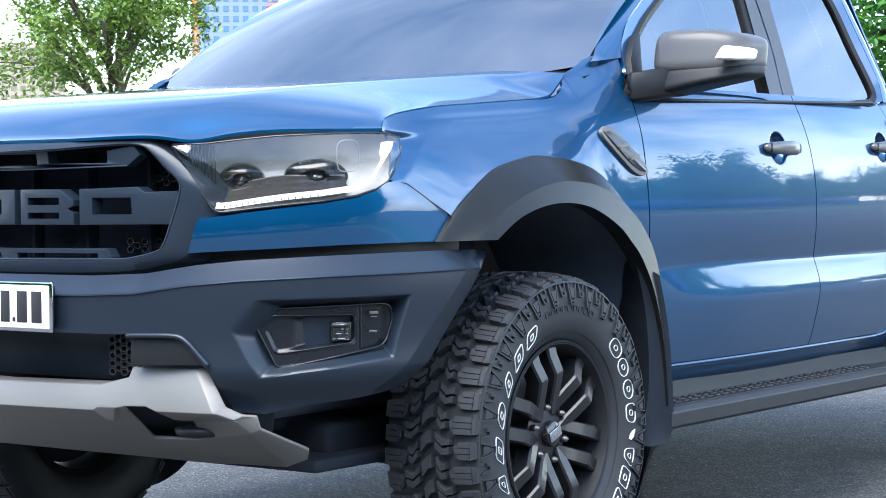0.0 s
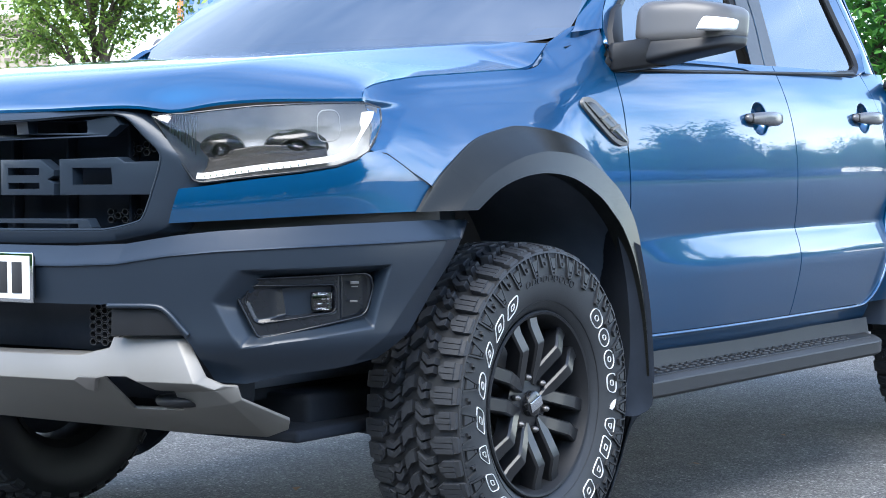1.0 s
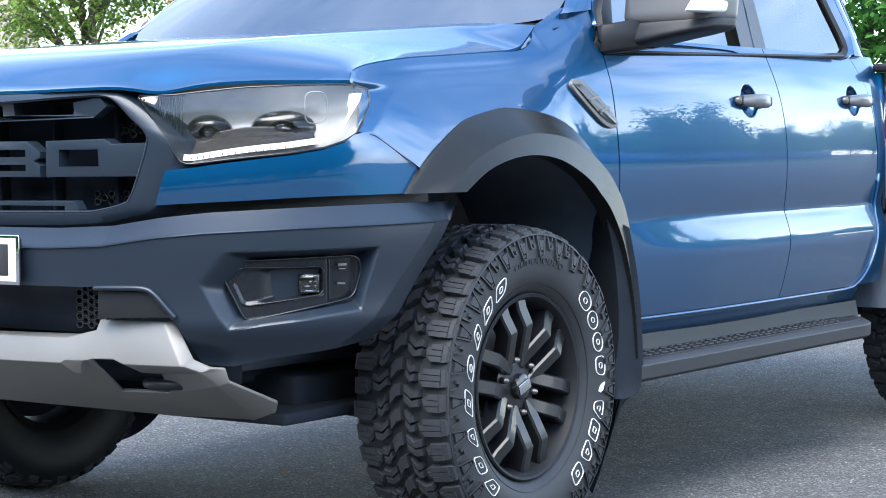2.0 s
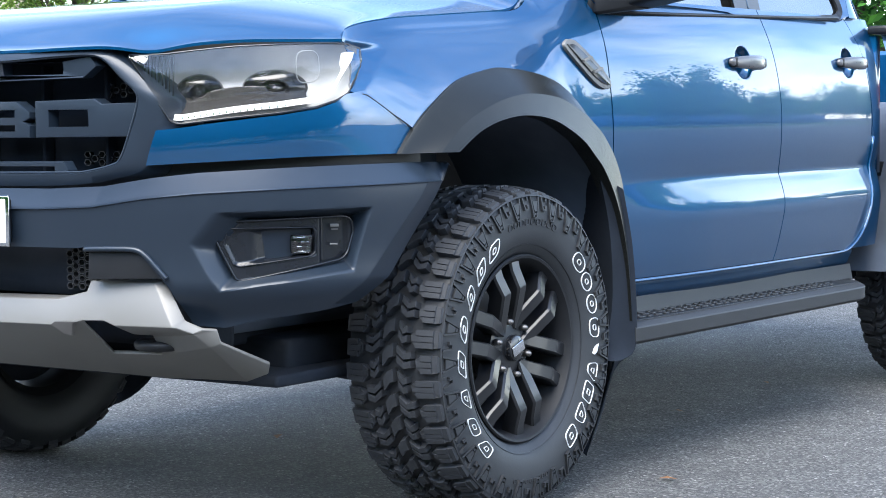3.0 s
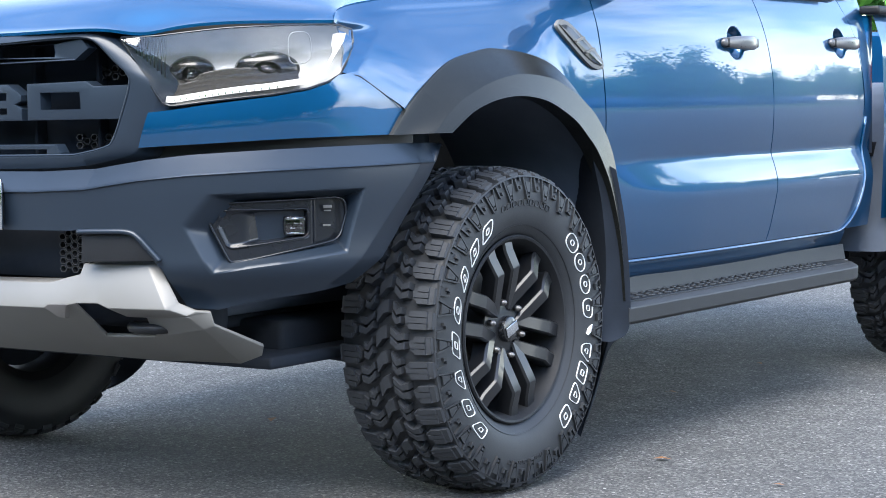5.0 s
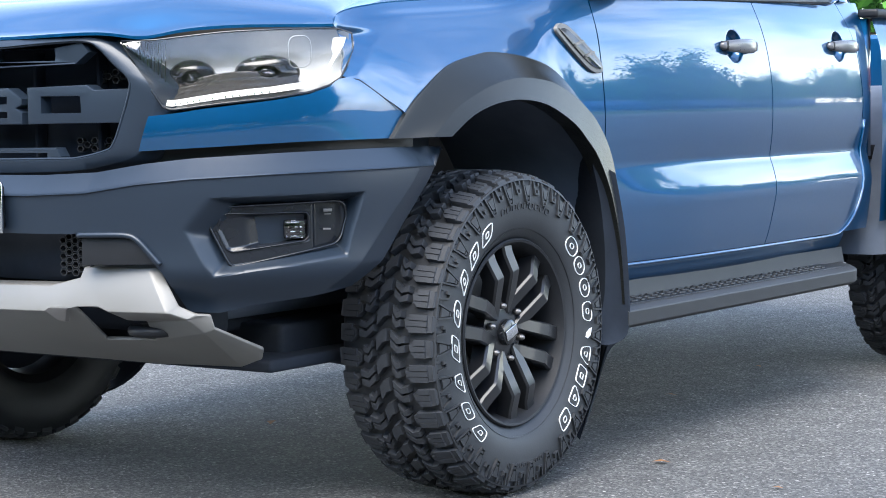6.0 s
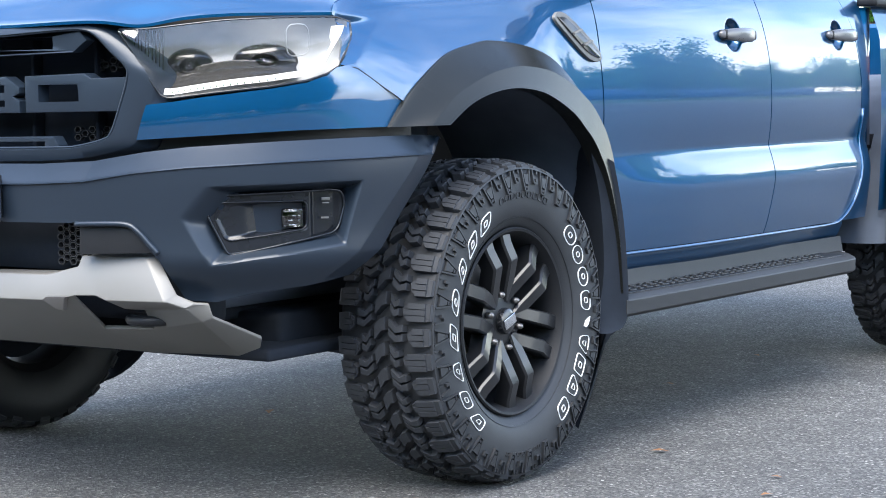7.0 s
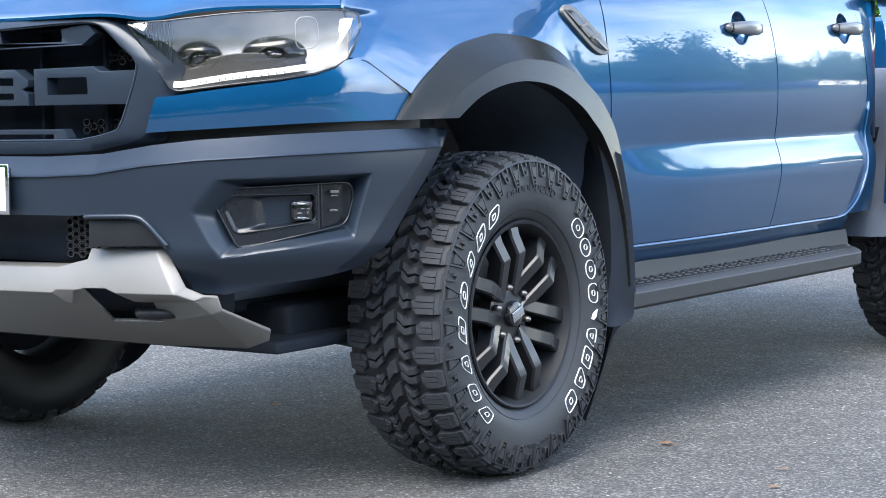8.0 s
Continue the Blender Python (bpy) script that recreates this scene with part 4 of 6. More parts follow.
    for k, r, ha, hr, power, taper in arc:
        bm = bmesh.new()
        lean = 0.15 if k > 0 else 0.60
        outline_mark(bm, radians(k), r, ha * 1.38, hr * 1.16, 0.0018, power, taper, lean)
        outline_mark(bm, radians(k), r, ha * 0.42, hr * 0.40, 0.0013, power, taper, lean)
        bmesh.ops.recalc_face_normals(bm, faces=bm.faces[:])
        part("raised_mark", bm, WHITE, wheel, "white outlined raised mark", flat=True)
    bm = bmesh.new()
    wall_plate(bm, [(r, radians(95.5 + d)) for r, d in ((0.332, -2.4), (0.326, 1.2), (0.314, 2.8), (0.304, 2.2), (0.310, -0.4), (0.322, -1.8))], 0.0022)
    bmesh.ops.recalc_face_normals(bm, faces=bm.faces[:])
    part("raised_mark", bm, WHITE, wheel, "small white raised shape", flat=True)
    bm = bmesh.new()
    for k in range(9):
        outline_mark(bm, radians(-16 + k * 4.6), 0.322, 0.010, 0.009, 0.0026, 3.0, 0.0, 0.1)
    for k in range(9):
        outline_mark(bm, radians(168 + k * 3.2), 0.335, 0.006, 0.006, 0.0015, 3.0, 0.0, 0.1)
    bmesh.ops.recalc_face_normals(bm, faces=bm.faces[:])
    tagged(part("moulded_mark", bm, WALL, wheel, flat=True), kind="stuff")

    # six forked spokes
    def spoke(a):
        bm = bmesh.new()
        ca, sa = math.cos(a), math.sin(a)

        def at3(r, t, y):
            return Vector((-(r * sa) - t * ca, y, r * ca - t * sa))

        for side in (1, -1):
            rows = []
            for r, c, w, y in ((0.045, 0.033, 0.016, 0.088), (0.075, 0.0340, 0.0175, 0.095), (0.100, 0.0350, 0.0180, 0.104), (0.150, 0.0360, 0.0185, 0.121), (0.156, 0.0362, 0.0185, 0.121), (0.198, 0.0390, 0.0190, 0.106), (0.232, 0.0420, 0.0200, 0.102)):
                c *= side
                rows.append([bm.verts.new(at3(r, c - w, y - 0.006)), bm.verts.new(at3(r, c - w + 0.004, y)), bm.verts.new(at3(r, c + w - 0.004, y)), bm.verts.new(at3(r, c + w, y - 0.006)), bm.verts.new(at3(r, c + w, y - 0.045)), bm.verts.new(at3(r, c - w, y - 0.045))])
            for p0, p1 in zip(rows, rows[1:]):
                for i in range(6):
                    bm.faces.new((p0[i], p0[(i + 1) % 6], p1[(i + 1) % 6], p1[i]))
            bm.faces.new(rows[0][::-1])
            bm.faces.new(rows[-1])
        bmesh.ops.recalc_face_normals(bm, faces=bm.faces[:])
        for e in bm.edges:
            if len(e.link_faces) == 2 and e.calc_face_angle(0) > 0.35:
                e.smooth = False
        return bm

    for k in range(6):
        part("spoke", spoke(turn + k * math.pi / 3), RIM, wheel)
        a = turn + k * math.pi / 3
        bm = bmesh.new()
        m = Matrix.Translation((-0.070 * math.sin(a), 0.088, 0.070 * math.cos(a))) @ Euler((-math.pi / 2, 0, 0)).to_matrix().to_4x4()
        bmesh.ops.create_cone(bm, cap_ends=True, segments=6, radius1=0.0085, radius2=0.0075, depth=0.016, matrix=m)
        bmesh.ops.create_uvsphere(bm, u_segments=10, v_segments=6, radius=0.0062, matrix=Matrix.Translation((-0.070 * math.sin(a), 0.095, 0.070 * math.cos(a))))
        part("lug_nut", bm, STEEL, wheel, "bare steel lug nut")
    part("hub", lathe([(0.0, 0.084), (0.052, 0.084), (0.086, 0.076), (0.092, 0.05), (0.092, 0.02)], 48), RIM, wheel)
    cap = part("hub_cap", lathe([(0.0, 0.1045), (0.026, 0.104), (0.0315, 0.101), (0.034, 0.095), (0.034, 0.07)], 48), GLOSS, wheel)
    bm = bmesh.new()
    box(bm, (0, 0.106, 0), (0.052, 0.003, 0.026), 0.001, Euler((0, 0.35, 0)).to_matrix())
    part("badge", bm, CHROME, wheel, "plain silver badge")
    part("brake_disc", lathe([(0.06, 0.018), (0.155, 0.018), (0.155, -0.008), (0.06, -0.008)], 48), STEEL, wheel)
    bm = bmesh.new()
    box(bm, (-0.11, 0.02, 0.05), (0.10, 0.07, 0.16), 0.02)
    part("brake_caliper", bm, STEEL, wheel)
    part("wheel_back", lathe([(0.0, -0.03), (0.20, -0.03)], 48), DARK, wheel)
    return wheel


def carve(ob, cutters, smooth=True):
    """Cut closed shapes out of a closed mesh, once and for all."""
    for bm in cutters:
        bmesh.ops.recalc_face_normals(bm, faces=bm.faces[:])
        me = bpy.data.meshes.new("cutter")
        bm.to_mesh(me)
        bm.free()
        tool = new("cutter", me)
        mod = ob.modifiers.new("cut", "BOOLEAN")
        mod.operation, mod.object, mod.solver = "DIFFERENCE", tool, "EXACT"
        bpy.context.view_layer.update()
        done = bpy.data.meshes.new_from_object(ob.evaluated_get(bpy.context.evaluated_depsgraph_get()))
        ob.modifiers.clear()
        ob.data = done
        bpy.data.objects.remove(tool)
    for p in ob.data.polygons:
        p.use_smooth = smooth
    ob.data.set_sharp_from_angle(angle=radians(28))
    return ob


def thicken(bm, depth):
    """Make a closed solid of an open sheet, inwards along its normals."""
    bm.normal_update()
    faces = bm.faces[:]
    low = {v: bm.verts.new(v.co - v.normal * depth) for v in bm.verts[:]}
    rim = [e for e in bm.edges if e.is_boundary]
    for f in faces:
        bm.faces.new([low[v] for v in f.verts][::-1])
    for e in rim:
        bm.faces.new((e.verts[0], e.verts[1], low[e.verts[1]], low[e.verts[0]]))
    bmesh.ops.recalc_face_normals(bm, faces=bm.faces[:])
    return bm


# ---- front bumper ----
BN = dict(x0=0.20, a=0.78, b=0.99)
T_TAB = np.linspace(0, 1, 401)
A_TAB = np.r_[0, np.cumsum([math.dist(nose(p, **BN), nose(q, **BN)) for p, q in zip(T_TAB, T_TAB[1:])])]


def arc_of_y(y):
    return float(np.interp(nose_theta(abs(y), 0.99), T_TAB, A_TAB))


FOG = {"left": ((arc_of_y(0.668), 0.720), (arc_of_y(0.716), 0.622)), "low": ((0.748, 0.611), (1.060, 0.648)), "top": ((arc_of_y(0.70), 0.786), (arc_of_y(0.935), 0.792)), "cut": ((arc_of_y(0.664), 0.706), (arc_of_y(0.735), 0.800)), "right": ((1.078, 0.66), (1.112, 0.775))}


def line_gap(line, a, z):
    (a0, z0), (a1, z1) = line
    return ((a1 - a0) * (z - z0) - (z1 - z0) * (a - a0)) / math.hypot(a1 - a0, z1 - z0)


def soft_ramp(g, w, e=0.005):
    """From 0 to 1 over a width w, with a small rounding at the foot."""
    r = 0.0 if g < -e else ((g + e) ** 2 / (4 * e) if g < e else g)
    return min(r / w, 1.2)


def fog_depth(a, z):
    ks = (soft_ramp(line_gap(FOG["left"], a, z), 0.060), soft_ramp(line_gap(FOG["low"], a, z), 0.034), soft_ramp(-line_gap(FOG["cut"], a, z), 0.070, 0.012), 1.2 * step(-0.004, 0.026, -line_gap(FOG["top"], a, z)), soft_ramp(line_gap(FOG["right"], a, z), 0.014))
    low = min(ks)
    k = low - math.log(sum(math.exp(-14 * (q - low)) for q in ks)) / 14 * min(1.0, low * 4)
    return 0.058 * min(1.0, max(0.0, k))


def bumper_point(theta, z, depth=0.0):
    """A place on the bumper's face, moved inwards by depth; theta is negative on the far side."""
    t = abs(theta)
    x, y = nose(t, **BN)
    x2, y2 = nose(min(t + 0.002, 1), **BN)
    x1, y1 = nose(max(t - 0.002, 0), **BN)
    tx, ty = x2 - x1, y2 - y1
    n = math.hypot(tx, ty)
    nx, ny = (ty / n, -tx / n) if n else (1, 0)
    return x - nx * depth, math.copysign(y - ny * depth, theta), z


B_TOP = ([0, 0.30, 0.45, 0.575, 0.682, 0.847, 0.983, 1.0], [0.842, 0.842, 0.848, 0.867, 0.878, 0.887, 0.893, 0.890])
B_LOW = ([0, 0.405, 0.43, 0.55, 0.619, 0.662, 0.73, 0.80, 0.889, 0.945], [0.708, 0.708, 0.712, 0.706, 0.622, 0.528, 0.523, 0.540, 0.555, 0.572])


def make_bumper():
    # slanted rear edge: arc length from the middle, over height
    a_end, z_end = [1.12, 1.198, 1.230, 1.275, 1.321, 1.353, 1.378, 1.400], [0.572, 0.630, 0.667, 0.723, 0.777, 0.813, 0.847, 0.884]
    end = float(np.interp(1.400, A_TAB, T_TAB))
    cells = {}

    def left(th, v):
        y = nose(th, **BN)[1]
        v = float(np.interp(v, [0, 0.14, 0.155, 0.19, 0.205, 1], [0, 0.148, 0.156, 0.164, 0.172, 1]))
        a = float(np.interp(th, T_TAB, A_TAB))
        top, low = np.interp(y, *B_TOP), np.interp(y, *B_LOW) if a < 1.12 else np.interp(a, a_end, z_end)
        crease = min(top - 0.046, 0.850)
        if low > crease - 0.004:
            crease = low + 0.004
        if v <= 0.16:
            k = v / 0.16
            z = top + (crease - top) * k
            d = 0.052 * (1 - k)
        else:
            k = (v - 0.16) / 0.84
            z = crease + (low - crease) * k
            d = 0.014 * step(0.84, 0.66, z) + 0.055 * step(0.640, 0.52, z) ** 1.2 + fog_depth(a, z)
        rim = float(np.interp(z, z_end, a_end)) - 0.085
        d += 0.30 * max(0.0, a - rim) * min(1.0, v / 0.16) - 0.0030 * math.exp(-(((v - 0.16) / 0.006) ** 2))
        return bumper_point(th, z, d)

    def fn(u, v):
        th = (u - 0.5) * 2 * end
        key = (round(abs(th), 6), round(v, 6))
        if key not in cells:
            cells[key] = left(abs(th), v)
        x, y, z = cells[key]
        return x, math.copysign(y, th), z

    part("front_bumper", grid(fn, 720, 100, (0.0, 0, 0.7), hem=0.010), GREY, truck, "satin grey front bumper")

    for s in (1, -1):
        # fog lamp unit
        def seat(a, z, d):
            return bumper_point(float(np.interp(a, A_TAB, T_TAB)), z, d)

        def scoop(a, z):
            """The panel is dished inside its inner bead, deepest beside the lamp."""
            low = 0.664 + (a - 0.797) * 0.116
            lead = float(np.interp(z, [0.664, 0.671, 0.716, 0.749], [0.797, 0.784, 0.762, 0.772]))
            k = step(0.001, 0.009, z - low) * step(0.001, 0.009, 0.7505 - z) * step(0.001, 0.009, a - lead) * step(0.0, 0.008, 0.990 - a)
            ribs = 0.012 * step(1.000, 1.010, a) * step(1.082, 1.072, a)
            return seat(a, z, 0.046 + ribs + k * (0.006 + 0.034 * step(0.815, 0.905, a)))

        rim = [(0.7448, 0.7202), (0.7555, 0.752), (0.7624, 0.7623), (0.7832, 0.7671), (1.059, 0.7743), (1.078, 0.772), (1.088, 0.763), (1.0934, 0.7405), (1.0777, 0.6942), (1.068, 0.681), (1.0535, 0.6744), (0.8101, 0.6318), (0.797, 0.633), (0.7882, 0.6387)]
        bead = [(0.7612, 0.7161), (0.7717, 0.7493), (0.7924, 0.7515), (0.9825, 0.7508), (0.9912, 0.7428), (0.9901, 0.695), (0.978, 0.6851), (0.7971, 0.6642), (0.7835, 0.6709)]
        fog = part("fog_lamp_panel", filled_sheet(rim, scoop, 0.0045, (0.0, 0.5, 0.7), s, 0.006), FOGBLACK, truck, "gloss dark fog lamp panel")
        for ring, d, r in ((rim, 0.043, 0.0034), (bead, 0.0445, 0.0021)):
            bm = bmesh.new()
            pts = [seat(*p, d) for p in (along_sharp(ring + ring[:1])(k / 90) for k in range(91))]
            tube(bm, [(x, y * s, z) for x, y, z in pts], r, 6, False)
            part("trim_line", bm, FOGBLACK, fog)
        facing = Euler((0, 0, radians(40) * s)).to_matrix()
        c = seat(0.956, 0.712, 0.066)
        part("fog_lamp", boxed((c[0], c[1] * s, c[2]), (0.026, 0.046, 0.044), 0.009, facing), GLOSS, fog)
        for k in range(8):
            c = seat(0.950 + 0.009 * (k % 3), 0.696 + 0.0105 * (k // 2), 0.052)
            part("fog_reflector", boxed((c[0], c[1] * s, c[2]), (0.004, 0.008 + 0.004 * (k % 2), 0.0030), 0.0008, facing), CHROME, fog)
        c = seat(0.956, 0.712, 0.050)
        part("fog_lens", boxed((c[0], c[1] * s, c[2]), (0.006, 0.044, 0.042), 0.0028, facing), CLEAR, fog, "clear fog lamp lens")
        for a, z, w, h in ((1.041, 0.7535, 0.020, 0.007), (1.041, 0.7445, 0.016, 0.0025), (1.038, 0.7105, 0.018, 0.004)):
            c = seat(a, z, 0.044)
            part("side_reflector", boxed((c[0], c[1] * s, c[2]), (0.003, w, h), 0.001, Euler((0, 0, radians(48) * s)).to_matrix()), STEEL, fog)

    # dark strip above the bumper and a dark core behind the nose
    def gap_strip(u, v):
        th = (u - 0.5) * 2 * 0.93
        x, y = nose(abs(th), x0=0.15, a=0.705, b=0.90)
        zt = 0.925 if abs(y) > 0.5 else 0.86
        return x, math.copysign(y, th), 0.84 + (zt - 0.84) * v

    part("bumper_gap_trim", grid(gap_strip, 80, 4, (0, 0, 0.88)), BLACK, truck)

    def core(u, v):
        th = (u - 0.5) * 2
        x, y = nose(abs(th) * 0.8, x0=0.10, a=0.62, b=0.74)
        return x, math.copysign(y, th), 0.60 + 0.54 * v

    part("nose_core", grid(core, 40, 6, (0, 0, 0.8)), DARK, truck)


# ---- painted nose cover under the headlamps ----
C_TOP = ([0.50, 0.547, 0.60, 0.70, 0.78, 0.83, 0.855, 0.866, 0.889, 0.905, 0.918, 0.93], [0.973, 0.977, 0.982, 0.995, 1.007, 1.020, 1.036, 1.054, 1.064, 1.020, 0.983, 0.953])
C_LOW = ([0.50, 0.526, 0.70, 0.816, 0.91, 0.93], [0.893, 0.895, 0.904, 0.911, 0.914, 0.914])


def make_cover(s):
    t0, t1 = nose_theta(0.522), nose_theta(0.9215)

    def fn(u, v):
        th = t0 + (t1 - t0) * u
        x, y = nose(th)
        lo, hi = np.interp(y, *C_LOW), np.interp(y, *C_TOP)
        shift = 0.024 * v * (1 - step(0, 0.25, u))
        th2 = nose_theta(y + shift)
        x, y2 = nose(th2)
        z = lo + (hi - lo) * v
        b = step(0.50, 0.92, u)
        out = (1 - b) * (0.002 * math.sin(math.pi * v) + 0.006) + b * (0.002 - 0.085 * (max(0.0, z - 0.985) / 0.2) ** 2.3)
        nx, ny = step(1.0, 0.3, th2), step(0.2, 0.9, th2)
        return x + out * nx, y2 + out * ny, z

    part("nose_cover", grid(fn, 90, 20, (0, 0, 0.9), s, hem=0.02), PAINT, truck)


# ---- headlamps ----
H_TOP = ([0.480, 0.558, 0.704, 0.80, 0.849, 0.872, 0.8825], [1.148, 1.148, 1.164, 1.169, 1.171, 1.170, 1.160])
H_LOW = ([0.480, 0.490, 0.579, 0.60, 0.681, 0.777, 0.830, 0.855, 0.866, 0.876, 0.8825], [1.143, 1.130, 0.990, 0.989, 1.000, 1.012, 1.024, 1.039, 1.050, 1.073, 1.120])


def lamp_point(y, k, depth=0.0):
    """A place in the headlamp: y across, k from its lower to its upper edge, depth behind the lens."""
    th = nose_theta(y)
    x, yy = nose(th)
    e = 0.004
    xa, ya = nose(max(th - e, 0))
    xb, yb = nose(min(th + e, 1))
    n = math.hypot(xb - xa, yb - ya)
    nx, ny = (yb - ya) / n, -(xb - xa) / n
    lo, hi = np.interp(y, *H_LOW), np.interp(y, *H_TOP)
    z = lo + (hi - lo) * k
    lean = 0.05 * (z - 1.08)
    return x - nx * (depth + lean), yy - ny * (depth + lean), z


def make_headlamp(s):
    y0, y1 = 0.482, 0.8825
    lamp = part("headlamp", grid(lambda u, v: lamp_point(y0 + (y1 - y0) * u, v, 0.030 + 0.055 * math.sin(math.pi * min(1, max(0, v))) * math.sin(math.pi * u) ** 0.6), 60, 24, (0, 0, 1.0), s), BOWL, truck, "clear headlamp with chrome reflector and lit running light")
    lens = part("lens", grid(lambda u, v: lamp_point(y0 + (y1 - y0) * u, v, 0.002 - 0.018 * (math.sin(math.pi * (0.35 + 0.65 * v)) - 0.891 * (1 - v))), 70, 20, (0, 0, 1.0), s), CLEAR, lamp)
    lens.visible_shadow = False
    # black rim
    bm = bmesh.new()
    ring = [lamp_point(y0 + (y1 - y0) * k / 30, 0.0, 0.004) for k in range(31)] + [lamp_point(y1, k / 6, 0.004) for k in range(1, 6)] + [lamp_point(y1 - (y1 - y0) * k / 30, 1.0, 0.004) for k in range(31)]
    tube(bm, [(x, y * s, z) for x, y, z in ring + ring[:1]], 0.0030, 6, False)
    part("lamp_rim", bm, GLOSS, lamp)
    # running light: a band along the foot that turns up at the outer end
    path = [(0.578, 0.09), (0.65, 0.105), (0.72, 0.120), (0.79, 0.126), (0.832, 0.135), (0.850, 0.20), (0.860, 0.37), (0.866, 0.56), (0.870, 0.82)]

    def band(u, v):
        y, k = along(path)(u)
        wide = 0.0085 + 0.0075 * step(0.52, 0.85, u)
        ang = step(0.55, 0.8, u)
        x, yy, z = lamp_point(min(0.879, max(0.5, y - ang * wide * (v - 0.5) * 0.85)), k, 0.018 - 0.008 * ang)
        return x, yy, z + (1 - ang) * wide * (v - 0.5) * 1.6

    light = part("running_light", grid(band, 60, 5, (0, 0, 1.0), s), DRL, lamp, "lit white running light")
    bm = bmesh.new()
    for k in range(16):
        x, yy, z = lamp_point(0.60 + 0.0125 * k, 0.085 + 0.0012 * k, 0.014)
        box(bm, (x, yy * s, z), (0.004, 0.0035, 0.006), 0.0005, Euler((0, 0, radians(30) * s)).to_matrix())
    part("light_segment", bm, CHROME, light)

    def under(u, v):
        y, k = along(path[:5])(u)
        x, yy, z = lamp_point(y, k, 0.006 + 0.02 * v)
        return x, yy, z - 0.011

    part("light_ledge", grid(under, 40, 2, None, s), CHROME, lamp)
    # two dark lamp modules with clear lenses, on a dark stepped deck
    # their dark, widened shapes also stand for trees mirrored in the lens
    out = Vector((0.80, 0.60 * s, 0.0)).normalized()
    turn = out.to_track_quat("Y", "Z").to_matrix().to_4x4()
    for yc, kc, wide in ((0.632, 0.41, 1.15), (0.772, 0.37, 1.55)):
        c = lamp_point(yc, kc, 0.046)
        place = Matrix.Translation((c[0], c[1] * s, c[2])) @ turn @ Matrix.Diagonal((wide, 1, 0.84, 1))
        bm = lathe([(0.0, -0.012), (0.017, -0.010), (0.019, 0.000), (0.021, 0.001), (0.022, -0.004), (0.034, -0.010), (0.044, -0.018), (0.047, -0.030)], 32)
        bmesh.ops.transform(bm, matrix=place, verts=bm.verts)
        part("module_and_tree_reflection", bm, GLOSS, lamp)
        bm = lathe([(0.0, 0.004), (0.009, 0.002), (0.014, -0.003), (0.017, -0.010)], 32)
        bmesh.ops.transform(bm, matrix=place, verts=bm.verts)
        part("projector_lens", bm, CLEAR, lamp)

    # deck raised in the middle to carry that dark reflection higher
    def deck(u, v):
        return lamp_point(0.585 + 0.235 * u, 0.13 + 0.20 * v + 0.02 * (int(v * 6) % 2) + 0.10 * v * math.exp(-(((u - 0.5) / 0.45) ** 2)), 0.024 + 0.030 * v)

    part("lamp_deck", grid(deck, 24, 12, (0, 0, 1.0), s), GLOSS, lamp)
    # ribbed inner corner and a small clear marker
    bm = bmesh.new()
    for k in range(9):
        y = 0.515 + 0.008 * k
        a, b = lamp_point(y, 0.15, 0.022), lamp_point(y, 0.95, 0.022)
        tube(bm, [(a[0], a[1] * s, a[2]), (b[0], b[1] * s, b[2])], 0.0013, 4)
    part("inner_ribs", bm, BLACK, lamp)
    bm = bmesh.new()
    c = lamp_point(0.507, 0.78, 0.012)
    box(bm, (c[0], c[1] * s, c[2]), (0.012, 0.030, 0.014), 0.003, Euler((radians(-30) * s, 0, radians(20) * s)).to_matrix())
    part("marker_window", bm, WHITE, lamp)
    bm = bmesh.new()
    ring = [lamp_point(0.822 + 0.016 * math.copysign(abs(math.cos(a)) ** 0.6, math.cos(a)), 0.64 + 0.24 * math.copysign(abs(math.sin(a)) ** 0.6, math.sin(a)), 0.030) for a in (2 * math.pi * k / 32 for k in range(33))]
    tube(bm, [(x, y * s, z) for x, y, z in ring], 0.0014, 6, False)
    part("side_ring", bm, BOWL, lamp)


# ---- grille ----
def grille_x(y):
    return 0.918 - 0.10 * (y / 0.55) ** 2


G_OUT = [(0.0, 1.164), (0.20, 1.166), (0.36, 1.166), (0.435, 1.158), (0.50, 1.118), (0.565, 1.062), (0.586, 1.030), (0.578, 0.975), (0.545, 0.892), (0.520, 0.868), (0.44, 0.850), (0.36, 0.838), (0.20, 0.832), (0.0, 0.832)]
G_IN = [(0.0, 1.136), (0.16, 1.1394), (0.32, 1.148), (0.3945, 1.1486), (0.4254, 1.1361), (0.4632, 1.0978), (0.4963, 1.0648), (0.4996, 1.0364), (0.4802, 0.9722), (0.4579, 0.9141), (0.438, 0.8974), (0.3716, 0.8823), (0.3162, 0.880), (0.0, 0.878)]


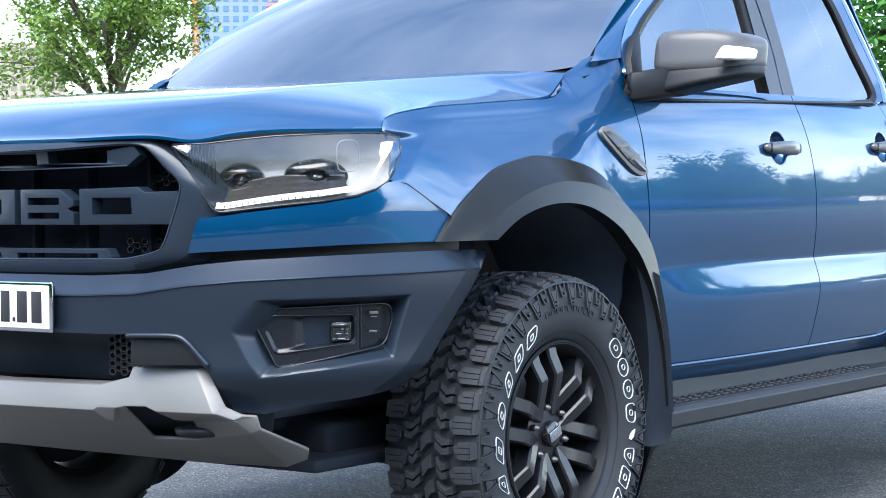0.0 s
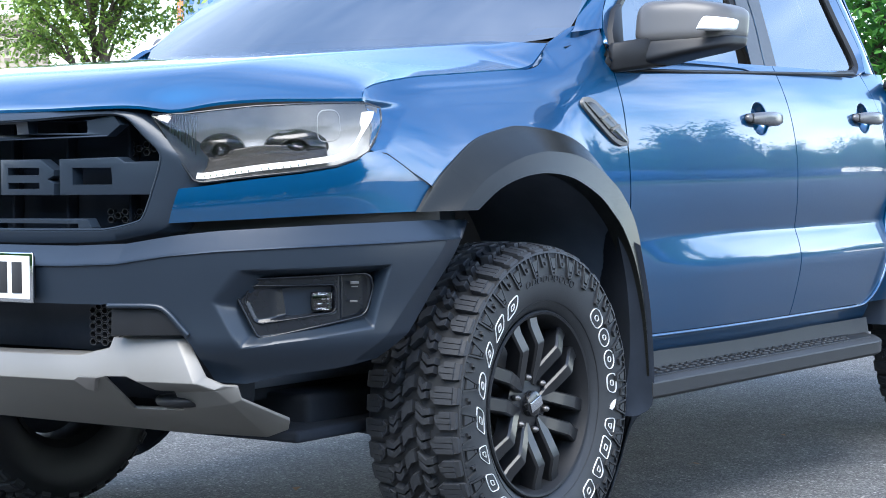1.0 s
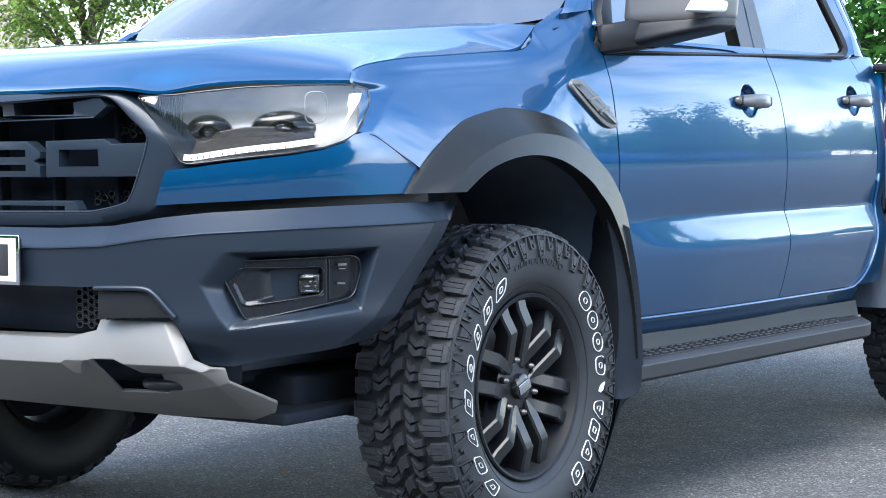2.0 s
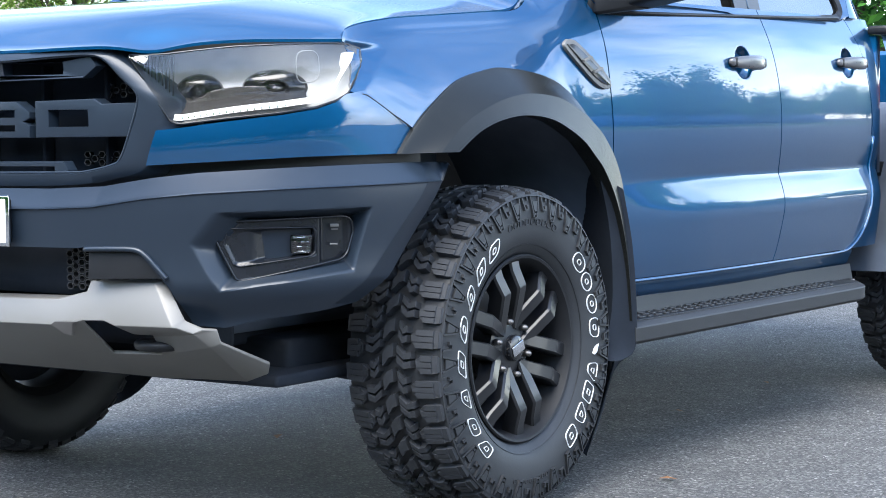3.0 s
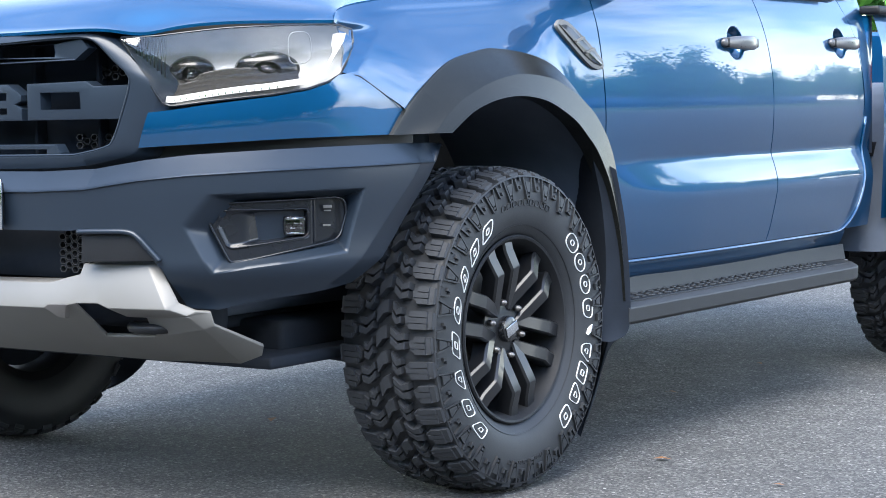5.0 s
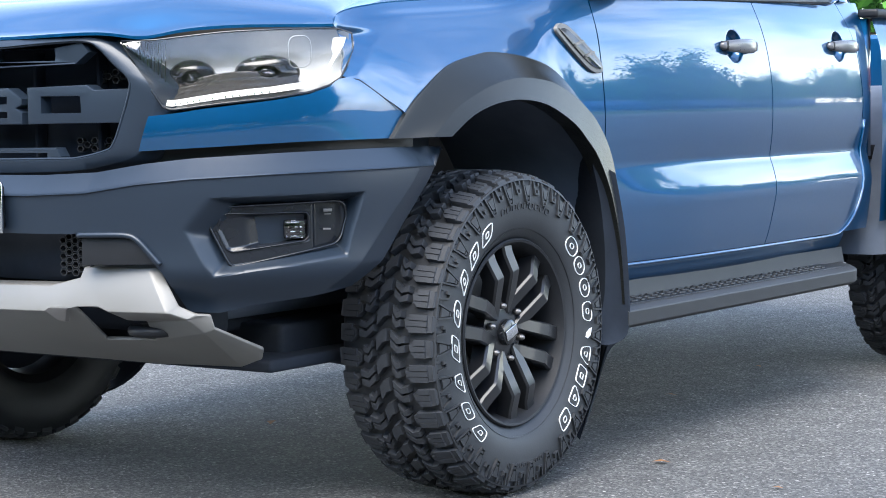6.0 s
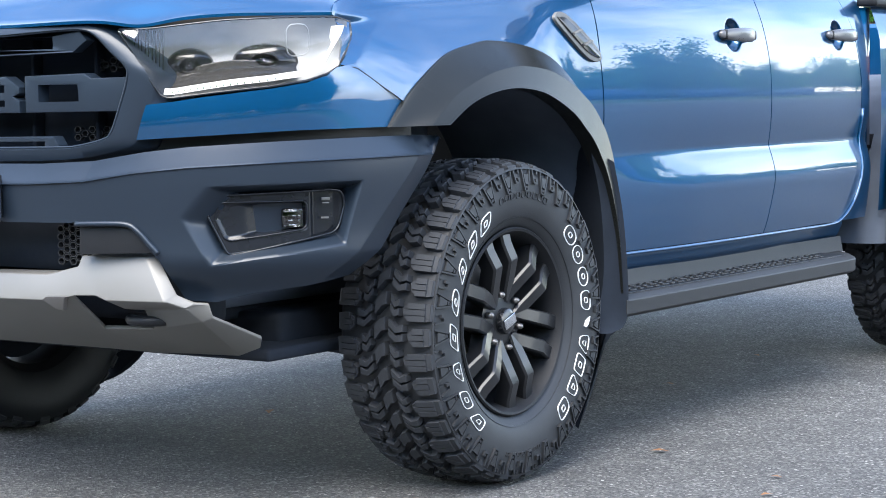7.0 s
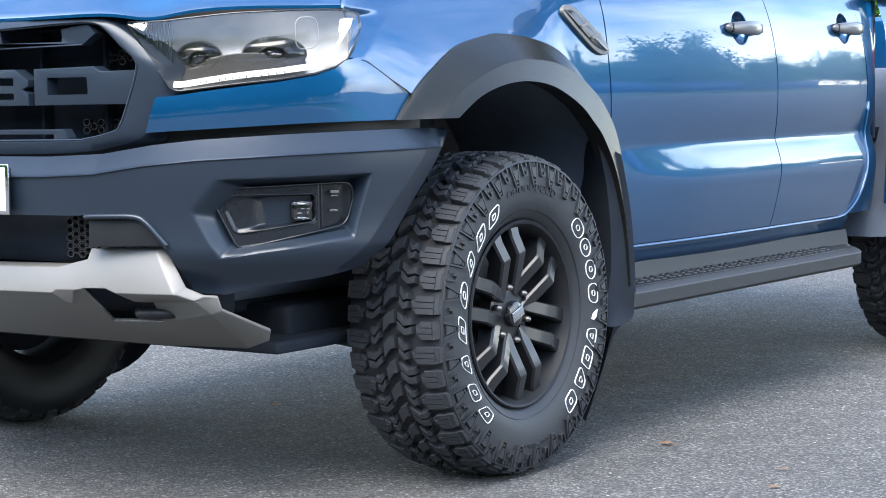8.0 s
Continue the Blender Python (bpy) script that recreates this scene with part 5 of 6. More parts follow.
def make_grille():
    grille = part("grille", grid(lambda u, v: (0.80 - 0.09 * (abs(u - 0.5) * 2) ** 2, (u - 0.5) * 1.08, 0.87 + 0.27 * v), 20, 4, (0, 0, 1.0)), HOLLOW, truck, "dark grey grille with four plain raised blocks")
    bm = bmesh.new()
    n = 90
    oa, ob = spline(G_OUT, n), spline(G_IN, n)
    both_o = [(y, z) for y, z in oa] + [(-y, z) for y, z in oa[::-1]]
    both_i = [(y, z) for y, z in ob] + [(-y, z) for y, z in ob[::-1]]
    rows = []
    for (yo, zo), (yi, zi) in zip(both_o, both_i):
        row = []
        for k, d in ((0.0, -0.085), (0.0, -0.030), (0.06, -0.020), (0.26, -0.003), (0.32, 0.001), (0.86, 0.010), (0.91, 0.010), (0.96, 0.003), (1.0, -0.022), (1.0, -0.09)):
            y, z = yo + (yi - yo) * k, zo + (zi - zo) * k
            row.append(bm.verts.new((grille_x(abs(y)) + d, y, z)))
        rows.append(row)
    m = len(rows)
    for i in range(m):
        a, b = rows[i], rows[(i + 1) % m]
        if (a[0].co - b[0].co).length < 1e-6:
            continue
        for k in range(len(a) - 1):
            bm.faces.new((a[k], a[k + 1], b[k + 1], b[k]))
    bmesh.ops.recalc_face_normals(bm, faces=bm.faces[:])
    bm.normal_update()
    for e in bm.edges:
        if len(e.link_faces) == 2 and e.calc_face_angle(0) > 0.6:
            e.smooth = False
    part("surround", bm, GREY, grille)
    bm = bmesh.new()
    lip = [(yo + (yi - yo) * 0.985, zo + (zi - zo) * 0.985) for (yo, zo), (yi, zi) in zip(both_o, both_i)]
    tube(bm, [(grille_x(abs(y)) + 0.004, y, z) for y, z in lip], 0.0032, 6, False)
    part("inner_lip", bm, GREY, grille)

    def plate(points, x_off, depth=0.03, bevel=0.004):
        return prism(points, depth, lambda a, b, d: (grille_x(abs(a)) + x_off - d, a, b), bevel)

    def hole(y0, y1, z0, z1):
        return boxed((0.88, (y0 + y1) / 2, (z0 + z1) / 2), (0.3, y1 - y0, z1 - z0))

    bar = part("top_bar", plate([(-0.38, 1.150), (-0.40, 1.125), (-0.365, 1.098), (0.0, 1.092), (0.365, 1.098), (0.40, 1.125), (0.38, 1.150), (0.0, 1.146)], 0.0), GREY, grille)
    carve(bar, [hole(0.128, 0.305, 1.107, 1.136), hole(-0.085, 0.085, 1.105, 1.132), hole(-0.305, -0.128, 1.107, 1.136)], False)
    bar = part("lower_bar", plate([(-0.306, 0.905), (-0.318, 0.885), (-0.318, 0.862), (0.0, 0.856), (0.318, 0.862), (0.318, 0.885), (0.306, 0.905), (0.0, 0.903)], -0.002), GREY, grille)
    carve(bar, [hole(0.03, 0.279, 0.868, 0.893), hole(-0.279, -0.03, 0.868, 0.893)], False)
    for pts, cuts in (
        ([(0.2215, 1.046), (0.384, 1.050), (0.4025, 1.038), (0.503, 1.040), (0.478, 0.961), (0.2215, 0.960)], [(0.258, 0.364, 0.985, 1.025)]),
        ([(0.035, 1.046), (0.165, 1.046), (0.205, 1.020), (0.205, 1.006), (0.187, 0.998), (0.205, 0.988), (0.205, 0.960), (0.035, 0.960)], [(0.06, 0.160, 1.008, 1.026), (0.06, 0.160, 0.975, 0.990)]),
        ([(-0.175, 1.046), (0.015, 1.046), (0.015, 0.960), (-0.175, 0.960)], [(-0.13, -0.035, 0.985, 1.022)]),
        ([(-0.503, 1.040), (-0.4025, 1.038), (-0.384, 1.050), (-0.195, 1.046), (-0.195, 0.960), (-0.478, 0.961)], [(-0.33, -0.23, 0.975, 0.990)]),
    ):
        block = part("grille_block", plate(pts[::-1], -0.010, 0.035), GREY, grille)
        carve(block, [hole(*c) for c in cuts], False)
    for y in (-0.36, -0.18, 0.0, 0.18, 0.36):
        part("slat", boxed((0.820 - 0.09 * (y / 0.55) ** 2, y, 1.0), (0.03, 0.010, 0.26), 0.003), HOLLOW, grille)
    # honeycomb inserts in the corners and in the lower opening
    for cy0, cy1, z0, z1, x0 in ((0.36, 0.48, 1.060, 1.085, 0.83), (-0.48, -0.36, 1.060, 1.085, 0.83), (0.30, 0.47, 0.900, 0.925, 0.83), (-0.47, -0.30, 0.900, 0.925, 0.83), (0.33, 0.42, 0.615, 0.705, 0.895), (-0.42, -0.33, 0.615, 0.705, 0.895)):
        bm = bmesh.new()
        r = 0.013
        row = 0
        z = z0
        while z < z1:
            y = cy0 + (r * 1.5 if row % 2 else 0)
            while y < cy1:
                hexagon = [Vector((x0 - 0.10 * (abs(y) / 0.55) ** 2 * (x0 < 0.85), y + r * 0.94 * math.cos(math.pi * k / 3), z + r * 0.72 * math.sin(math.pi * k / 3))) for k in range(6)]
                front = [bm.verts.new(p) for p in hexagon]
                c = sum(hexagon, Vector()) / 6
                inner = [bm.verts.new(c + (p - c) * 0.76) for p in hexagon]
                deep = [bm.verts.new(c + (p - c) * 0.70 + Vector((-0.014, 0, 0))) for p in hexagon]
                for k in range(6):
                    j = (k + 1) % 6
                    bm.faces.new((front[k], front[j], inner[j], inner[k]))
                    bm.faces.new((inner[k], inner[j], deep[j], deep[k]))
                y += r * 3.0
            z += r * 0.72
            row += 1
        bmesh.ops.recalc_face_normals(bm, faces=bm.faces[:])
        part("honeycomb_insert", bm, BLACK, grille, flat=True)
    # lower opening
    part("lower_opening", boxed((0.84, 0, 0.655), (0.02, 0.90, 0.13)), DARK, grille)

# ---- skid plate ----
def skid_upper(y, z):
    return 0.932 - 0.21 * y * y + 0.30 * (0.63 - z), y, z


def skid_lower(y, z):
    return 0.963 - 0.21 * y * y - 1.75 * (0.528 - z), y, z


SK = {"T0": skid_upper(0, 0.583), "T1": skid_upper(0.315, 0.586), "P0": skid_upper(0.394, 0.605), "P1": skid_upper(0.400, 0.630), "P2": skid_upper(0.568, 0.630), "P3": (0.850, 0.590, 0.634), "P4": (0.845, 0.643, 0.545), "P5": skid_upper(0.633, 0.530), "P6": (0.825, 0.682, 0.523), "P7": (0.838, 0.660, 0.512), "P8": (0.800, 0.698, 0.521), "P9": (0.790, 0.701, 0.489), "P10": (0.800, 0.676, 0.480), "C0": skid_upper(0, 0.525), "C1": skid_upper(0.35, 0.527), "H0": skid_upper(0.397, 0.539), "H1": skid_upper(0.455, 0.541), "C2": skid_upper(0.484, 0.530), "D1": (0.868, 0.503, 0.507), "D2": (0.848, 0.543, 0.506), "E1": (0.800, 0.527, 0.455), "H5": (0.800, 0.370, 0.449), "F1": (0.640, 0.718, 0.426), "F2": (0.630, 0.704, 0.402), "F3": (0.630, 0.640, 0.380), "B1": (0.650, 0.519, 0.380), "B2": skid_lower(0.419, 0.378), "B3": skid_lower(0.22, 0.386), "B0": skid_lower(0, 0.388), "W0": skid_lower(0, 0.455), "W1": skid_lower(0.30, 0.453), "L0": (0.90, 0, 0.588), "L1": (0.87, 0.31, 0.591), "L2": (0.85, 0.390, 0.610), "L3": (0.85, 0.400, 0.635), "L4": (0.80, 0.56, 0.635), "L5": (0.79, 0.600, 0.638)}
SK_FACES = ["L0 L1 T1 T0", "L1 L2 P0 T1", "L2 L3 P1 P0", "L3 L4 P2 P1", "L4 L5 P3 P2", "T0 T1 C1 C0", "T1 P0 H0 C1", "P0 P1 H1 H0", "P1 P2 C2 H1", "P2 P5 C2", "P2 P3 P4 P5", "P5 P4 P6 P7", "P7 P6 P8", "C2 P5 P7 D1", "D1 P7 D2", "D2 P7 P10 E1", "P7 P8 P9 P10", "E1 P10 F3 B1", "P10 P9 F1", "P10 F1 F2 F3", "H5 E1 B1 B2", "W1 H5 B2 B3", "W0 W1 B3 B0", "C0 C1 W1 W0", "C1 H0 H5 W1"]


def make_skid():
    bm = bmesh.new()
    for s in (1, -1):
        vs = {k: bm.verts.new((x, y * s, z)) for k, (x, y, z) in SK.items()}
        for f in SK_FACES:
            corners = [vs[k] for k in f.split()]
            bm.faces.new(corners if s > 0 else corners[::-1])
    bmesh.ops.remove_doubles(bm, verts=bm.verts[:], dist=1e-5)
    bmesh.ops.recalc_face_normals(bm, faces=bm.faces[:])
    outward(bm, (0.4, 0, 0.55))
    thicken(bm, 0.010)
    sharp = [e for e in bm.edges if len(e.link_faces) == 2 and e.calc_face_angle(0) > 0.16]
    bmesh.ops.bevel(bm, geom=sharp, offset=0.0035, segments=3, affect="EDGES", profile=0.5, clamp_overlap=True)
    bmesh.ops.triangulate(bm, faces=[f for f in bm.faces if len(f.verts) > 4])
    skid = part("skid_plate", bm, SILVER, truck, "silver skid plate under the bumper")
    skid.data.set_sharp_from_angle(angle=radians(22))
    # shallow scoops beside the tow openings
    for s in (1, -1):
        bm = prism([(y * s, z) for y, z in ((0.318, 0.529), (0.333, 0.537), (0.392, 0.538), (0.383, 0.531), (0.372, 0.505), (0.352, 0.507))], 0.012, lambda y, z, d: (0.949 - 0.35 * (0.530 - z) - 0.10 * (abs(y) - 0.33) - d, y, z), 0.002)
        part("skid_scoop", bm, STEEL, skid)
    part("skid_back", boxed((0.64, 0, 0.52), (0.08, 1.16, 0.13), 0.02), DARK, truck)
    for s in (1, -1):
        bm = bmesh.new()
        pts = [Vector((0.80 + 0.035 * math.cos(t), (0.515 + 0.050 * math.sin(t)) * s, 0.478)) for t in (math.pi * (k / 12) - math.pi / 2 for k in range(13))]
        tube(bm, [Vector((0.74, 0.465 * s, 0.478))] + pts + [Vector((0.74, 0.565 * s, 0.478))], 0.013, 10)
        part("tow_hook", bm, BLACK, truck)
        # pad above the skid plate, with its pale frame
        pad = [(0.427, 0.700), (0.548, 0.700), (0.575, 0.680), (0.612, 0.640), (0.424, 0.636)]
        def pad_x(y, z, d):
            return (nose(nose_theta(abs(y), 0.99), **BN)[0] - 0.014 - d, y, z)
        bm = prism([(y * s, z) for y, z in pad], 0.03, pad_x, 0.004)
        part("bumper_pad", bm, BLACK, truck)
        bm = bmesh.new()
        edge = [(0.424, 0.706), (0.48, 0.707), (0.545, 0.706), (0.572, 0.692), (0.600, 0.660), (0.617, 0.640)]
        tube(bm, [(nose(nose_theta(y, 0.99), **BN)[0] - 0.006, y * s, z) for y, z in spline(edge, 24)], 0.0065, 8)
        part("pad_frame", bm, GREY, truck)
    bm = bmesh.new()
    box(bm, (0.36, 0, 0.375), (0.42, 1.36, 0.03), 0.01)
    box(bm, (0.40, 0, 0.362), (0.20, 0.90, 0.02), 0.006)
    part("lower_valance", bm, DARK, truck)


# ---- number plate ----
def make_number_plate():
    x = 0.992
    plate = part("number_plate", boxed((x, 0, 0.7685), (0.008, 0.470, 0.118), 0.003), CHROME, truck, "white number plate with dark bars in a chrome frame")
    part("sheet", boxed((x + 0.0035, 0, 0.7685), (0.005, 0.452, 0.102), 0.002), PLATE, plate)
    for k, y in enumerate((0.186, 0.136, 0.078, 0.028, -0.022, -0.085, -0.140, -0.186)):
        bm = boxed((x + 0.0068, y, 0.7685), (0.002, 0.034 if k != 2 else 0.030, 0.074), 0.0008)
        part("plate_bar", bm, INK, plate)
    part("plate_dot", boxed((x + 0.0068, 0.108, 0.738), (0.002, 0.009, 0.009), 0.0008), INK, plate)
    part("plate_holder", boxed((x - 0.012, 0, 0.7685), (0.02, 0.44, 0.10), 0.004), BLACK, truck)


# ---- mirrors, handles, vents, steps ----
def make_mirror(s, folded=False):
    def place(x, y, z):
        """On the far flank the mirror is folded back along the door."""
        if folded:
            return (-0.66 - (y - 0.90) * 0.97, (0.925 + (x + 0.72) * -0.55) * s, z - 0.02)
        return (x, y * s, z)

    def shell(y0, y1, zt, zb, x0, x1, power=4.0):
        """A rounded shell between two faces; zt and zb give its upper and lower edge over y."""
        bm = bmesh.new()
        bmesh.ops.create_uvsphere(bm, u_segments=40, v_segments=28, radius=1.0)
        for v in bm.verts:
            d = v.co
            k = (abs(d.x) ** power + abs(d.y) ** power + abs(d.z) ** power) ** (-1 / power)
            p = d * k
            f = (p.y + 1) / 2
            y = y0 + (y1 - y0) * f
            top, low = np.interp(f, *zt), np.interp(f, *zb)
            z = (top + low) / 2 + p.z * (top - low) / 2
            x = (x0 + x1) / 2 + p.x * (x1 - x0) / 2 - 0.07 * f * f - 0.02 * (p.z + 1) * 0.5
            v.co = place(x, y, z)
        bmesh.ops.recalc_face_normals(bm, faces=bm.faces[:])
        return bm

    mirror = part("door_mirror", shell(0.900, 1.158, ([0, 0.12, 0.6, 1], [1.462, 1.476, 1.476, 1.460]), ([0, 1], [1.352, 1.352]), -0.80, -0.62, 5.5), CAP, truck, "satin dark grey door mirror with clear indicator")
    part("mirror_skirt", shell(0.896, 1.161, ([0, 1], [1.374, 1.382]), ([0, 0.15, 0.6, 1], [1.292, 1.292, 1.318, 1.340]), -0.785, -0.612, 5.0), BLACK, mirror)
    if not folded:
        bm = bmesh.new()
        rings = []
        for x, y, z0, z1, d in ((-0.572, 0.876, 1.276, 1.356, 0.022), (-0.582, 0.898, 1.277, 1.358, 0.026), (-0.63, 0.925, 1.284, 1.366, 0.040), (-0.69, 0.965, 1.294, 1.376, 0.055)):
            rings.append([bm.verts.new((x + a * d, y * s + b * 0.0, z)) for a, b, z in ((1, 0, z0 + 0.012), (0.75, 0, z0), (-0.75, 0, z0), (-1, 0, z0 + 0.012), (-1, 0, z1 - 0.008), (-0.8, 0, z1), (0.8, 0, z1), (1, 0, z1 - 0.008))])
        for p, q in zip(rings, rings[1:]):
            for k in range(8):
                bm.faces.new((p[k], p[(k + 1) % 8], q[(k + 1) % 8], q[k]))
        bm.faces.new(rings[0])
        bm.faces.new(rings[-1])
        bmesh.ops.recalc_face_normals(bm, faces=bm.faces[:])
        bmesh.ops.bevel(bm, geom=bm.edges[:], offset=0.004, segments=2, affect="EDGES")
        part("mirror_arm", bm, BLACK, mirror)
    bm = prism([(-0.560, 1.290), (-0.600, 1.395), (-0.655, 1.455), (-0.700, 1.475), (-0.650, 1.375), (-0.618, 1.290)], 0.02, lambda a, b, d: (a, (house_y(b) + 0.016 - d) * s, b), 0.003)
    part("mirror_base", bm, BLACK, mirror)
    part("indicator", shell(1.112, 1.168, ([0, 0.3, 1], [1.392, 1.424, 1.420]), ([0, 1], [1.384, 1.384]), -0.70, -0.602, 5.0), PLATE, mirror, "clear indicator lens")
    if not folded:
        part("mirror_glass", boxed((-0.80, 1.03 * s, 1.40), (0.006, 0.16, 0.08), 0.002, Euler((0, 0, 0.18 * s)).to_matrix()), CHROME, mirror)


def make_handle(s, x, z):
    y = door_y(x + 0.09, z) + 0.024
    bm = bmesh.new()
    bmesh.ops.create_uvsphere(bm, u_segments=28, v_segments=16, radius=1.0)
    for v in bm.verts:
        d = v.co.copy()
        p = 3.2
        k = (abs(d.x) ** p + abs(d.y) ** p + abs(d.z) ** p) ** (-1 / p)
        d *= k
        v.co = (x + d.x * 0.112, (y + d.y * 0.015 - 0.018 * d.x * d.x) * s, z + d.z * (0.021 - 0.003 * d.x))
    part("door_handle", bm, HANDLE, truck, "grey door handle")
    bm = bmesh.new()
    box(bm, (x + 0.075, (y - 0.016) * s, z), (0.05, 0.03, 0.030), 0.008)
    part("handle_foot", bm, BLACK, truck)
    part("handle_foot", boxed((x - 0.085, (y - 0.016) * s, z), (0.04, 0.03, 0.030), 0.008), BLACK, truck)


VENT = [(-0.384, 1.180), (-0.388, 1.192), (-0.414, 1.193), (-0.455, 1.170), (-0.548, 1.104), (-0.562, 1.082), (-0.538, 1.080), (-0.486, 1.102)]


def make_vent(s):
    def on(x, z, d):
        return (x, (wing_y(x, z) + d) * s, z)

    pts = [tuple(p) for p in spline(grow(VENT, 0.009), 60, True)]
    vent = part("side_vent", prism(pts, 0.02, lambda a, b, d: on(a, b, 0.010 - d), 0.003), VENTGREY, truck, "grey side vent with dark slots")
    inner = grow(VENT, -0.004)
    pts = [tuple(p) for p in spline(inner, 60, True)]
    part("vent_mesh", prism(pts, 0.01, lambda a, b, d: on(a, b, 0.0125 - d), 0.002), GLOSS, vent)
    for k in (0.36, 0.66):
        x, z = -0.400 - 0.150 * k, 1.185 - 0.098 * k
        bm = prism([(x - 0.026, z + 0.004), (x - 0.024, z + 0.010), (x + 0.018, z - 0.002), (x + 0.016, z - 0.008)], 0.012, lambda a, b, d: on(a, b, 0.019 - d), 0.002)
        part("vent_bar", bm, VENTGREY, vent)


STEP_PROFILE = [(0.86, 0.434), (0.950, 0.431), (0.978, 0.430), (0.984, 0.4295), (1.003, 0.4205), (1.0055, 0.417), (1.0040, 0.381), (1.0000, 0.376), (0.985, 0.369), (0.92, 0.362), (0.85, 0.374)]


def make_step(s):
    """Side step: a grey board with a rounded outer edge, grip pads and a grey panel behind."""
    step_ob = part("side_step", grid(lambda u, v: (lambda k: (-0.570 - 1.665 * u, k[0] - 0.085 * max(0.0, (u - 0.90) / 0.10) ** 2 * (k[0] > 0.9), k[1]))(along_sharp(STEP_PROFILE)(v)), 90, 80, (-1.4, 0.93, 0.40), s, hem=0.0), STEPGREY, truck, "grey side step with dark grip pads")
    for x in (-0.570, -2.235):
        bm = prism(STEP_PROFILE, 0.004, lambda a, b, d: (x + d, (a - (0.085 if x < -1 and a > 0.9 else 0)) * s, b))
        part("step_cap", bm, STEPGREY, step_ob)
    part("grip_pad", boxed((-1.33, 0.925 * s, 0.4318), (1.52, 0.092, 0.006), 0.002, Euler((radians(-1.9) * s, 0, 0)).to_matrix()), BLACK, step_ob)
    bm = bmesh.new()
    for i in range(30):
        for j in range(3):
            x = -0.60 - 1.40 * (i + (0.5 if j % 2 else 0)) / 30
            box(bm, (x, (0.895 + 0.028 * j) * s, 0.4365 - 0.0009 * j), (0.026, 0.009, 0.006), 0.0016, Euler((0, 0, (0.25 if (i + j) % 2 else -0.25))).to_matrix(), 1)
    tagged(part("grip_stud", bm, STEPGREY, step_ob), kind="stuff")
    part("sill_trim", grid(lambda u, v: (-0.56 - 1.71 * u, 0.876 + 0.010 * v, 0.482 - 0.054 * v), 20, 4, (-1.3, 0, 0.6), s, hem=0.03), STEPGREY, step_ob)
    for x in (-0.85, -1.45, -2.0):
        part("step_bracket", boxed((x, 0.80 * s, 0.40), (0.06, 0.34, 0.03), 0.005), DARK, step_ob)


VENTGREY = mat("brushed_grey_trim", (0.13, 0.13, 0.125), rough=0.45, metal=0.2, vary=0.1)
HANDLE = mat("handle_grey", (0.12, 0.12, 0.125), rough=0.30, metal=0.4, coat=0.3, vary=0.08)

# ---- assemble the truck ----
for s in (1, -1):
    make_wing(s)
    make_door("front_door", FRONT_LEAD, DOOR_SEAM, s, 0.0)
    make_door("rear_door", [(x - 0.005, z) for x, z in DOOR_SEAM], REAR_TRAIL, s, 0.0)
    make_cab(s)
    make_flare(s)
    make_mudguard(s)
    make_cover(s)
    make_headlamp(s)
    make_mirror(s, folded=s < 0)
    make_vent(s)
    make_step(s)
    for hx, hz in HANDLES:
        make_handle(s, hx, hz)
make_roof()
make_bonnet()
make_bed()
make_underbody()
make_bumper()
make_grille()
make_skid()
make_number_plate()
first_wheel = make_wheel((WX, 0.8575, WR), radians(-13))
for wx, wy in ((WX, -0.8575), (REAR, 0.8575), (REAR, -0.8575)):
    copy_thing(first_wheel, pose(wx, wy, WR, 0, 0, 180 if wy < 0 else 0))

# ---- surroundings ----
make_tree("leafy young street tree with pale green leaves", (-18.4, -19.2, 0), 6.0, 1.75, 2.3, 11, leaf=0.10, limbs=20, per=52, clump=0.6)
make_tree("dense dark green street tree behind the truck", (-26.5, -9.9, 0), 8.0, 3.0, 1.6, 12, leaf=0.2, limbs=12, per=80, leaves=LEAF_DARK)
proto = make_tree("broad dark green street tree on the verge", (-39.5, 24, 0), 7.2, 3.0, 2.2, 21, leaf=0.30, limbs=16, per=60, leaves=LEAF_DARK, group="trees across the road")
spots = [(-58, 27, 0.8), (-75, 26, 1.0), (-88, 27, 1.05), (-62, 44, 1.0), (-72, 43, 0.95), (-83, 44, 1.05), (-95, 43, 1.0), (-108, 44, 1.1), (-52, 44, 1.0)]
for i, (x, y, k) in enumerate(spots):
    c = copy_thing(proto, Matrix.Translation((x, y, 0)) @ Matrix.Rotation(i * 1.9, 4, "Z"))
    c.scale = (k, k, k)
bushy = make_tree("dense green tree with foliage down to the ground", (21, 11, 0), 7.5, 3.2, 0.5, 33, leaf=0.30, limbs=22, per=60, leaves=LEAF_DARK, group="trees before the truck")
spots = [(22, 5, 1.0), (22, -1, 1.1), (23, -7, 1.0), (22, -13, 1.1), (20, -19, 1.0), (19, 16, 1.05), (17, 21, 1.0), (14, 25, 1.1), (10, 28, 0.95), (27, 8, 1.3), (28, 0, 1.35), (28, -9, 1.3), (25, 19, 1.3), (20, 27, 1.35), (6, 31, 1.05), (14, 33, 1.4), (2, 34, 1.1)]
for i, (x, y, k) in enumerate(spots):
    c = copy_thing(bushy, Matrix.Translation((x, y, 0)) @ Matrix.Rotation(i * 1.7, 4, "Z"))
    c.scale = (k, k, k)
make_tower("apartment_tower", "cream apartment tower with rows of dark windows", (-461.9, -518.6, 0), radians(-43), (40, 24, 50), 16, 13, PALE, PANE)
